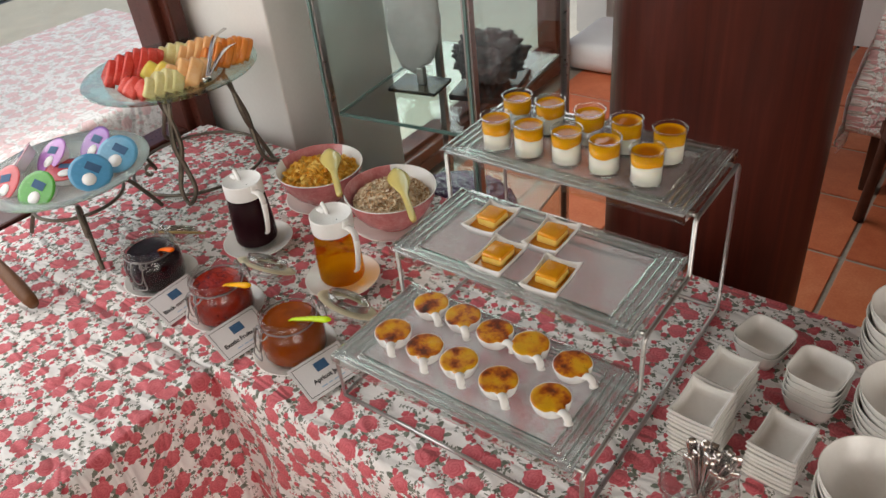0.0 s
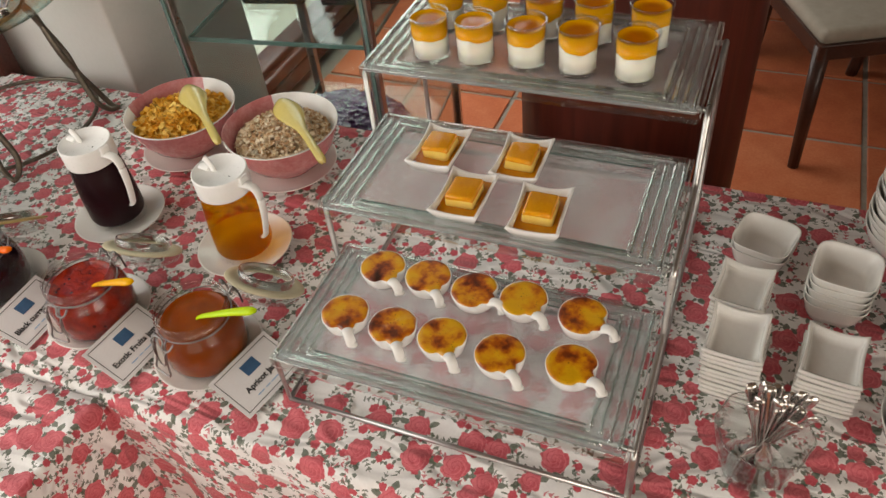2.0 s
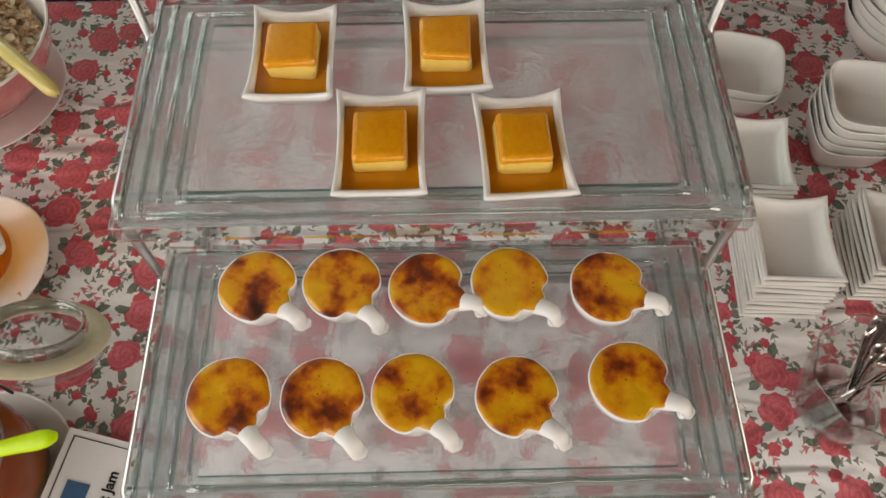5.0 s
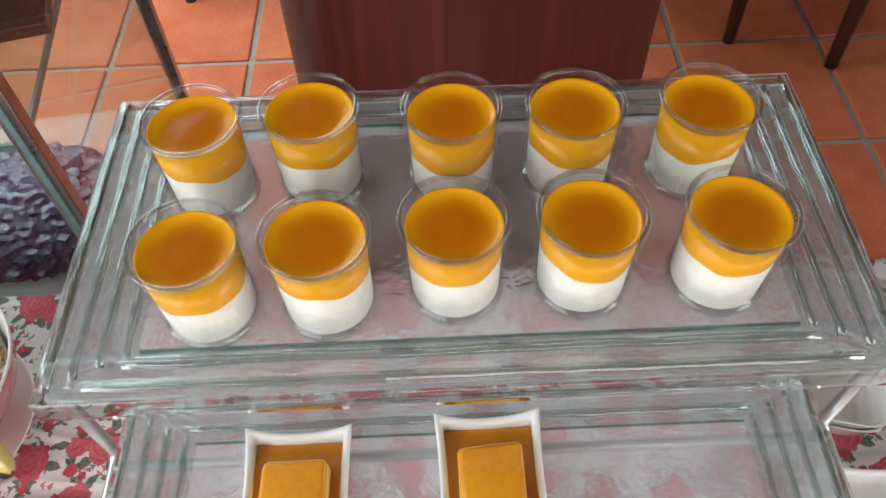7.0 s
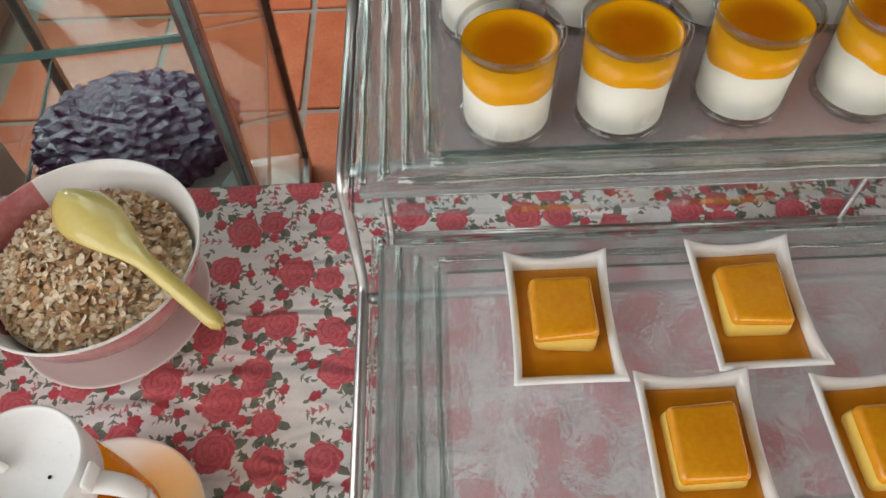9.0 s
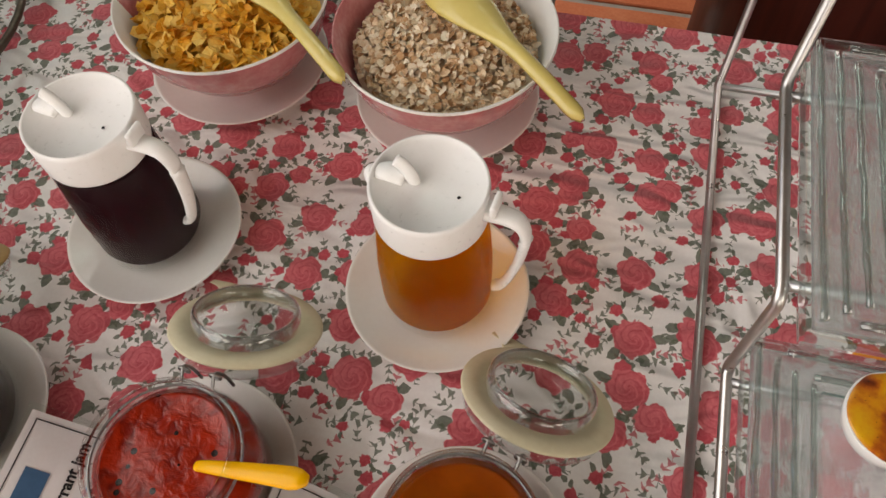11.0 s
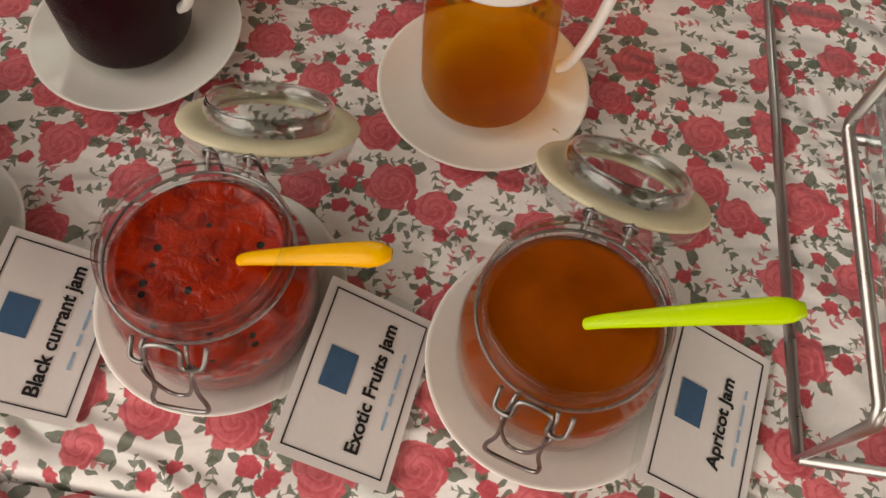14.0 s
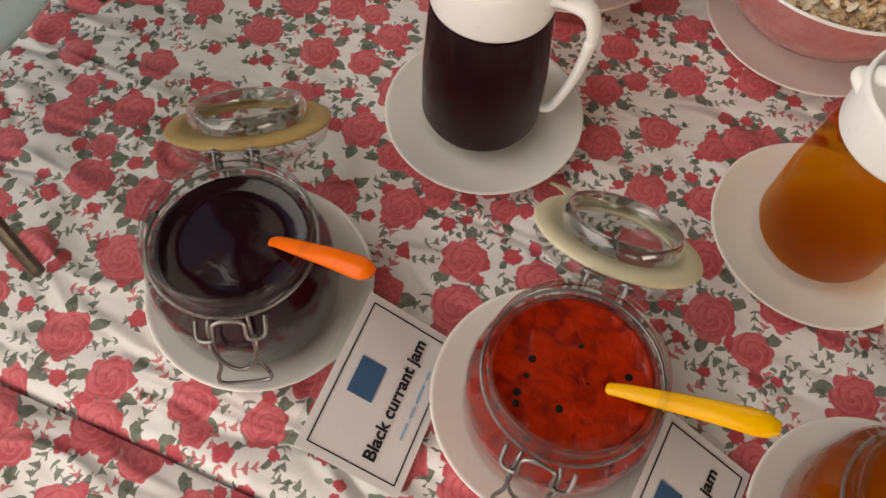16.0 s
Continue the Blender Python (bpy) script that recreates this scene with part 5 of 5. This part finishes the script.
# ---- fruit plate on its tall stand ----
def melon_slice(at, size, turn, lean, mat, label, name, count, seed):
    """A wedge of fruit cut across into thin slices that fan out a little."""
    t = thing(name, at @ pose(0, 0, 0, lean, 0, turn), label, "fruit", "fruit on the plate")
    thick = size[0] / count
    for i in range(count):
        u = (i + 0.5) / count
        env = 0.72 + 0.28 * math.sin(u * math.pi)
        bm = bmesh.new()
        n = 12
        rims = []
        for sx, shrink in ((-0.5, 0.97), (-0.3, 1.0), (0.3, 1.0), (0.5, 0.97)):
            rim = [bm.verts.new((thick * 1.25 * sx, size[1] * 0.5 * math.cos(math.pi * k / n) * env * shrink + 0.0015 * noise.noise(Vector((k, seed, i))), size[2] * 0.95 * (1 - abs(2 * k / n - 1) ** 1.5) * env * shrink)) for k in range(n + 1)]
            rims.append(rim)
        for r, s in zip(rims, rims[1:]):
            for k in range(n):
                bm.faces.new((r[k], r[k + 1], s[k + 1], s[k]))
            bm.faces.new((r[n], r[0], s[0], s[n]))
        bm.faces.new(rims[0])
        bm.faces.new(rims[-1][::-1])
        ob = part("slice", bm, mat, t)
        ob.matrix_basis = pose(size[0] * (u - 0.5), 0.004 * math.sin(i * 2.2 + seed), 0, 4 * math.sin(i * 2.9 + seed), 33, 5 * math.sin(i * 1.3 + seed))
    return t


MELON_RED = surface("watermelon_flesh", [(0.56, 0.03, 0.025), (0.68, 0.07, 0.05), (0.74, 0.14, 0.10)], 0.25, 60, 300, 0.2, coat=0.3, sss=0.15)
PINEAPPLE = surface("pineapple_flesh", [(0.70, 0.52, 0.05), (0.80, 0.66, 0.16)], 0.3, 70, 300, 0.3, coat=0.3, sss=0.15)
MELON_GREEN = surface("green_melon_flesh", [(0.70, 0.62, 0.24), (0.82, 0.76, 0.42)], 0.3, 50, 250, 0.2, coat=0.3, sss=0.15)
MELON_ORANGE = surface("orange_melon_flesh", [(0.82, 0.42, 0.15), (0.87, 0.56, 0.28)], 0.3, 50, 250, 0.2, coat=0.3, sss=0.15)
PAPAYA = surface("papaya_flesh", [(0.74, 0.20, 0.02), (0.80, 0.30, 0.06)], 0.3, 50, 250, 0.2, coat=0.3, sss=0.15)

FX, FY, FZ = -1.63, 1.12, 1.022
fruit_plate = tagged(part("fruit_plate", lathe([(0, 0.0), (0.13, 0.0), (0.185, 0.006), (0.226, 0.014), (0.228, 0.016), (0.225, 0.018), (0.18, 0.011), (0.13, 0.006), (0, 0.006)], 72), GLASS_GREEN), "large clear glass plate with an etched rim on a tall stand", "plate")
fruit_plate.matrix_basis = pose(FX, FY, FZ)
stand2 = thing("plate_stand", pose(FX, FY, TOP + 0.004), "tall twisted bronze iron plate stand on the tablecloth", "stand", "plate stands")
part("base_ring", tube(ring_points(0.182, 0.006), 0.0045, 8, closed=True), BRONZE, stand2)
part("top_ring", tube(ring_points(0.135, FZ - TOP - 0.011), 0.004, 8, closed=True), BRONZE, stand2)
for k, a in enumerate((-45, 30, 165)):
    c, s = math.cos(radians(a)), math.sin(radians(a))
    for side in (-1, 1):
        pts = spline([(c * r - s * side * o, s * r + c * side * o, z) for r, o, z in ((0.232, 0.0, 0.004), (0.215, 0.010, 0.008), (0.198, 0.018, 0.035), (0.183, 0.006, 0.085), (0.172, -0.008, 0.14), (0.160, -0.004, 0.19), (0.150, 0.004, 0.235), (0.137, 0.006, 0.262))], 4)
        part("leg", tube(pts, [0.0075 - 0.0025 * abs(2 * i / len(pts) - 1) for i in range(len(pts))], 8), BRONZE, stand2)


def on_plate(dx, dy, dz=0.008):
    return Matrix.Translation((FX + dx, FY + dy, FZ + dz))


melon_slice(on_plate(-0.075, -0.075), (0.135, 0.088, 0.085), 62, 0, MELON_RED, "sliced wedge of red watermelon", "watermelon", 7, 1)
melon_slice(on_plate(0.025, -0.125), (0.085, 0.060, 0.045), 10, 0, MELON_RED, "small wedge of red watermelon", "watermelon", 3, 2)
melon_slice(on_plate(-0.055, 0.030), (0.115, 0.080, 0.062), 60, 0, MELON_GREEN, "sliced wedge of pale green melon", "melon", 5, 3)
melon_slice(on_plate(0.000, -0.035), (0.075, 0.060, 0.045), 20, 0, PINEAPPLE, "yellow piece of pineapple", "pineapple", 2, 4)
melon_slice(on_plate(0.080, -0.095), (0.090, 0.070, 0.058), 70, 0, MELON_GREEN, "sliced wedge of pale green melon", "melon", 4, 5)
melon_slice(on_plate(0.005, 0.085), (0.120, 0.080, 0.072), 58, 0, MELON_ORANGE, "sliced wedge of orange melon", "melon", 6, 6)
melon_slice(on_plate(0.090, -0.025), (0.110, 0.080, 0.068), 55, 0, MELON_ORANGE, "sliced wedge of orange melon", "melon", 4, 7)
melon_slice(on_plate(0.085, 0.105), (0.125, 0.078, 0.075), 60, 0, PAPAYA, "sliced wedge of deep orange papaya", "papaya", 9, 8)
bm = tube(spline([(0.075, 0.145, 0.085), (0.100, 0.085, 0.080), (0.150, 0.010, 0.035), (0.162, -0.010, 0.024)], 6), 0.0045, 8, flat=(1.4, 0.5))
tube(spline([(0.112, 0.145, 0.055), (0.130, 0.085, 0.055), (0.158, 0.015, 0.033), (0.166, -0.008, 0.024)], 6), 0.0045, 8, bm=bm, flat=(1.4, 0.5))
box((0.016, 0.022, 0.014), (0.166, -0.012, 0.022), 0.003, bm=bm)
tongs = tagged(part("tongs", bm, CHROME), "shiny steel serving tongs on the fruit plate", "tongs")
tongs.matrix_basis = pose(FX, FY, FZ)

# ---- butter plate on its low stand ----
BX, BY, BZ = -1.578, 0.745, 0.918
butter_plate = tagged(part("glass_plate", lathe([(0, 0.0), (0.09, 0.0), (0.14, 0.010), (0.19, 0.026), (0.192, 0.029), (0.189, 0.031), (0.14, 0.0165), (0.09, 0.007), (0, 0.007)], 72), PLATE_FROST), "frosted greenish glass plate of wrapped butter portions", "plate")
butter_plate.matrix_basis = pose(BX, BY, BZ)
stand3 = thing("plate_stand", pose(BX, BY, TOP + 0.004), "low bronze iron plate stand with scrolled feet", "stand", "plate stands")
part("ring", tube(ring_points(0.105, BZ - TOP - 0.055), 0.0045, 8, closed=True), BRONZE, stand3)
for a in (-27, 75, 207):
    c, s = math.cos(radians(a)), math.sin(radians(a))
    pts = spline([(c * r, s * r, z) for r, z in ((0.178, 0.004), (0.165, 0.03), (0.125, 0.10), (0.105, 0.115), (0.115, 0.145), (0.150, 0.158))], 5)
    part("leg", tube(pts, 0.0055, 8), BRONZE, stand3)
    curl = [(c * (0.178 + 0.016 * math.cos(u) * (1 - u / 8)) - 0, s * (0.178 + 0.016 * math.cos(u) * (1 - u / 8)), 0.105 + 0.022 * math.sin(u) * (1 - u / 8)) for u in [0.5 * i for i in range(12)]]
    part("scroll", tube([(c * 0.150, s * 0.150, 0.158), (c * 0.180, s * 0.180, 0.148)] + curl, 0.0048, 8), BRONZE, stand3)


def portion(dx, dy, dz, tilt, turn, color, name_color, r=0.046):
    t = thing("butter_portion", pose(BX + dx, BY + dy, BZ + 0.008 + dz, tilt[0], tilt[1], turn), "small sealed plastic tub of %s spread" % name_color, "portion tub", "butter portions")
    foil = surface("foil_" + name_color, [tuple(c * 0.8 for c in color), color], 0.25, 30, 160, 0.2, coat=0.5)
    part("tub", lathe([(0, 0), (r * 0.72, 0), (r * 0.78, 0.003), (r * 0.93, 0.020), (r * 0.95, 0.022)], 32), PLASTIC, t)
    part("foil_lid", lathe([(r * 0.9, 0.0222), (r * 1.04, 0.0224), (r * 1.04, 0.0232), (r * 0.85, 0.0236), (r * 0.5, 0.0245), (0, 0.0250)], 32), foil, t)
    part("print_mark", box((r * 0.75, r * 0.42, 0.0004), (0.0, r * 0.28, 0.0256), 0.0001), INK_BLUE, t, flat=True)
    part("print_patch", lathe([(0, 0.0252), (r * 0.34, 0.0252), (r * 0.34, 0.0256), (0, 0.0257)], 20, at=(r * 0.12, -r * 0.38, 0)), PLASTIC, t)


for args in ((0.035, -0.085, 0.006, (38, 12), 10, (0.10, 0.42, 0.06), "green"), (-0.060, -0.105, 0.006, (36, -14), 20, (0.66, 0.07, 0.08), "red"),
             (0.090, 0.010, 0.016, (30, 26), 30, (0.10, 0.36, 0.62), "blue"), (0.085, 0.095, 0.022, (34, 20), 15, (0.14, 0.40, 0.62), "light blue"),
             (-0.055, 0.015, 0.020, (34, -8), 5, (0.52, 0.22, 0.62), "purple"), (0.000, 0.100, 0.024, (38, 0), 0, (0.34, 0.14, 0.52), "violet"),
             (-0.125, -0.030, 0.014, (30, -30), 0, (0.66, 0.32, 0.40), "pink"), (0.012, -0.010, 0.002, (4, 3), 40, (0.62, 0.05, 0.06), "dark red")):
    portion(*args)

# ---- glass cabinet with minerals ----
cab = thing("display_cabinet", pose(-1.12, 1.67, 0, 0, 0, 7), "glass display cabinet with steel posts and minerals on its shelves", "cabinet")
W2, D2 = 0.22, 0.2875
for sx in (-1, 1):
    for sy in (-1, 1):
        bm = box((0.022, 0.022, 2.0), (sx * W2, sy * D2, 1.0), 0.002)
        part("post", bm, STEEL, cab, flat=True)
for sx in (-1, 1):
    part("side_pane", box((0.006, 2 * D2 - 0.024, 1.92), (sx * W2, 0, 1.02)), CAB_GLASS, cab, flat=True)
    part("pane_edge", box((0.007, 0.004, 1.92), (sx * (W2 - 0.0), -D2 - 0.0135, 1.02)), EDGE_GREEN, cab, flat=True)
for sy in (-1, 1):
    part("front_pane", box((2 * W2 - 0.024, 0.006, 1.92), (0, sy * D2, 1.02)), CAB_GLASS, cab, flat=True)
for z in (0.06, 0.42, 0.868, 1.45):
    part("shelf", box((2 * W2 - 0.026, 2 * D2 - 0.026, 0.008), (0, 0, z)), CAB_GLASS, cab, flat=True)
    bm = box((2 * W2 - 0.026, 0.004, 0.009), (0, -D2 + 0.012, z))
    box((0.004, 2 * D2 - 0.03, 0.009), (W2 - 0.012, 0, z), bm=bm)
    box((0.004, 2 * D2 - 0.03, 0.009), (-W2 + 0.012, 0, z), bm=bm)
    part("shelf_edge", bm, EDGE_GREEN, cab, flat=True)
part("plinth", box((2 * W2 + 0.02, 2 * D2 + 0.02, 0.05), (0, 0, 0.025), 0.004), STEEL, cab, flat=True)
part("cabinet_top", box((2 * W2 + 0.02, 2 * D2 + 0.02, 0.04), (0, 0, 2.0), 0.004), STEEL, cab, flat=True)

SH = 0.873
slab = thing("stone_slab", pose(-1.19, 1.60, SH, 0, 0, 10), "smooth pale stone slab on a short post and black base", "mineral")
part("base", box((0.15, 0.11, 0.010), (0, 0, 0.006), 0.002), BLACK, slab, flat=True)
part("post", box((0.022, 0.022, 0.05), (0.01, 0, 0.036), 0.003), STEEL, slab, flat=True)
bm = rough_ball((0.085, 0.03, 0.19), 0.16, 3.0, 4, 4.0)
bmesh.ops.translate(bm, verts=bm.verts, vec=(0, 0, 0.235))
part("stone", bm, SLAB, slab)
geode = thing("geode", pose(-1.005, 1.685, SH, 0, 0, 14), "dark grey crystal geode on a flat black base", "mineral")
part("base", box((0.17, 0.21, 0.016), (0, 0, 0.008), 0.002), BLACK, geode, flat=True)
bm = rough_ball((0.098, 0.072, 0.070), 0.30, 8.0, 5, 16.0)
for v in bm.verts:
    v.co.xy = v.co.xy * (0.80 + 2.0 * (v.co.z + 0.08))
bmesh.ops.translate(bm, verts=bm.verts, vec=(0, 0, 0.084))
part("stone", bm, ROCK, geode)
am = thing("amethyst", pose(-1.12, 1.66, 0.427, 0, 0, 0), "purple amethyst cluster on a white dish in the cabinet", "mineral")
part("dish", lathe([(0, 0), (0.10, 0), (0.165, 0.010), (0.168, 0.013), (0.10, 0.006), (0, 0.005)], 48), PORCELAIN_WHITE, am)
bm = rough_ball((0.170, 0.135, 0.062), 0.12, 14.0, 5, 34.0)
bmesh.ops.translate(bm, verts=bm.verts, vec=(0, 0, 0.052))
for v in bm.verts:
    v.co.z = max(v.co.z, 0.007)
part("crystals", bm, AMETHYST, am, flat=True)


# ---- dining furniture beyond ----
def dining_chair(x, y, turn, label):
    t = thing("dining_chair", pose(x, y, 0, 0, 0, turn), label, "chair", "dining chairs")
    part("seat", box((0.44, 0.44, 0.05), (0, 0, 0.455), 0.02, 3), CUSHION, t, "beige padded seat")
    bm = box((0.45, 0.03, 0.05), (0, 0.215, 0.415), 0.004)
    box((0.45, 0.03, 0.05), (0, -0.215, 0.415), 0.004, bm=bm)
    box((0.03, 0.40, 0.05), (0.21, 0, 0.415), 0.004, bm=bm)
    box((0.03, 0.40, 0.05), (-0.21, 0, 0.415), 0.004, bm=bm)
    part("seat_frame", bm, CHAIR_WOOD, t, flat=True)
    for sx in (-1, 1):
        part("leg", tube([(sx * 0.205, -0.205, 0.43), (sx * 0.205, -0.225, 0.0)], [0.026, 0.018], 8), CHAIR_WOOD, t)
        part("leg", tube(spline([(sx * 0.205, 0.27, 0.0), (sx * 0.205, 0.21, 0.30), (sx * 0.205, 0.21, 0.5), (sx * 0.205, 0.27, 0.95)], 4), 0.021, 8), CHAIR_WOOD, t)
    for z, dy in ((0.90, 0.262), (0.66, 0.228)):
        part("back_rail", box((0.40, 0.022, 0.07), (0, dy, z), 0.006), CHAIR_WOOD, t, flat=True)
    for k in range(3):
        part("back_slat", box((0.04, 0.014, 0.22), (-0.1 + 0.1 * k, 0.245, 0.78), 0.004, m=pose(0, 0, 0)), CHAIR_WOOD, t, flat=True)
    return t


dining_chair(0.142, 2.71, 25, "dark wooden dining chair with a beige seat")
dining_chair(0.85, 2.72, 8, "dark wooden dining chair with a beige seat")
dining_chair(-0.93, 3.06, -15, "dark wooden dining chair behind the column")
plain_table("dining_table", -0.24, 1.25, 3.05, 3.85, "dining table under a pale pink printed cloth", 0.74)
cloth_sheet("tablecloth", -0.25, 1.26, 3.04, 3.86, True, True, True, "pale pink printed tablecloth on a dining table", CLOTH_STAR, 9.0, 0.74, 0.08, True)
plain_table("terrace_table", -3.3, -2.25, 0.35, 1.9, "terrace table under a rose-printed cloth whitened for glare", 0.74)
cloth_sheet("tablecloth", -3.31, -2.24, 0.34, 1.91, True, True, True, "rose-printed tablecloth on the terrace table, sun glare in its colour", CLOTH_OUT, 3.3, 0.74, 0.08, True)
dining_chair(-2.55, 0.05, 15, "dark terrace chair pushed to the table")
dining_chair(-3.75, 1.4, 90, "dark terrace chair beyond the table")
tagged(part("terrace_pillar", box((0.4, 0.4, 3.0), (-4.3, 0.2, 1.4), 0.01), PLASTER, flat=True), "white plastered terrace pillar", "pillar", kind="structure")
tagged(part("terrace_wall", box((0.15, 24, 1.9), (-7.5, 3, 0.85), 0.01), PLASTER, flat=True), "low white wall round the terrace", "wall", kind="structure")

bm = tube(spline([(-1.66, 0.528, 0.800), (-1.55, 0.516, 0.788), (-1.43, 0.500, 0.769)], 6), [0.013, 0.0135, 0.014, 0.0145, 0.015, 0.0155, 0.016, 0.0165, 0.017, 0.017, 0.0165, 0.0155, 0.012], 12)
WOOD = surface("brown_wood", [(0.12, 0.05, 0.02), (0.20, 0.09, 0.04)], 0.45, 18, 160, 0.15)
tagged(part("wooden_handle", bm, WOOD), "turned brown wooden handle lying on the side table", "handle")

# ---- floor tiles ----
tile = mesh_of("tile", box((0.392, 0.392, 0.012), (0, 0, -0.006), 0.003, 1), TERRACOTTA, False)
step = 0.41
for i in range(-3, 11):
    for j in range(-9, 12):
        x, y = -1.17 + step * (i + 0.0), 1.977 + step * (j - 4)
        if x < X0 + 0.1 or x > X1 - 0.2 or y > Y1 - 0.15 or y < Y0 + 0.15:
            continue
        ob = new("tile", tile)
        ob.parent = floor
        ob.location = (x, y, 0.0005 * math.sin(i * 3.7 + j * 5.1))
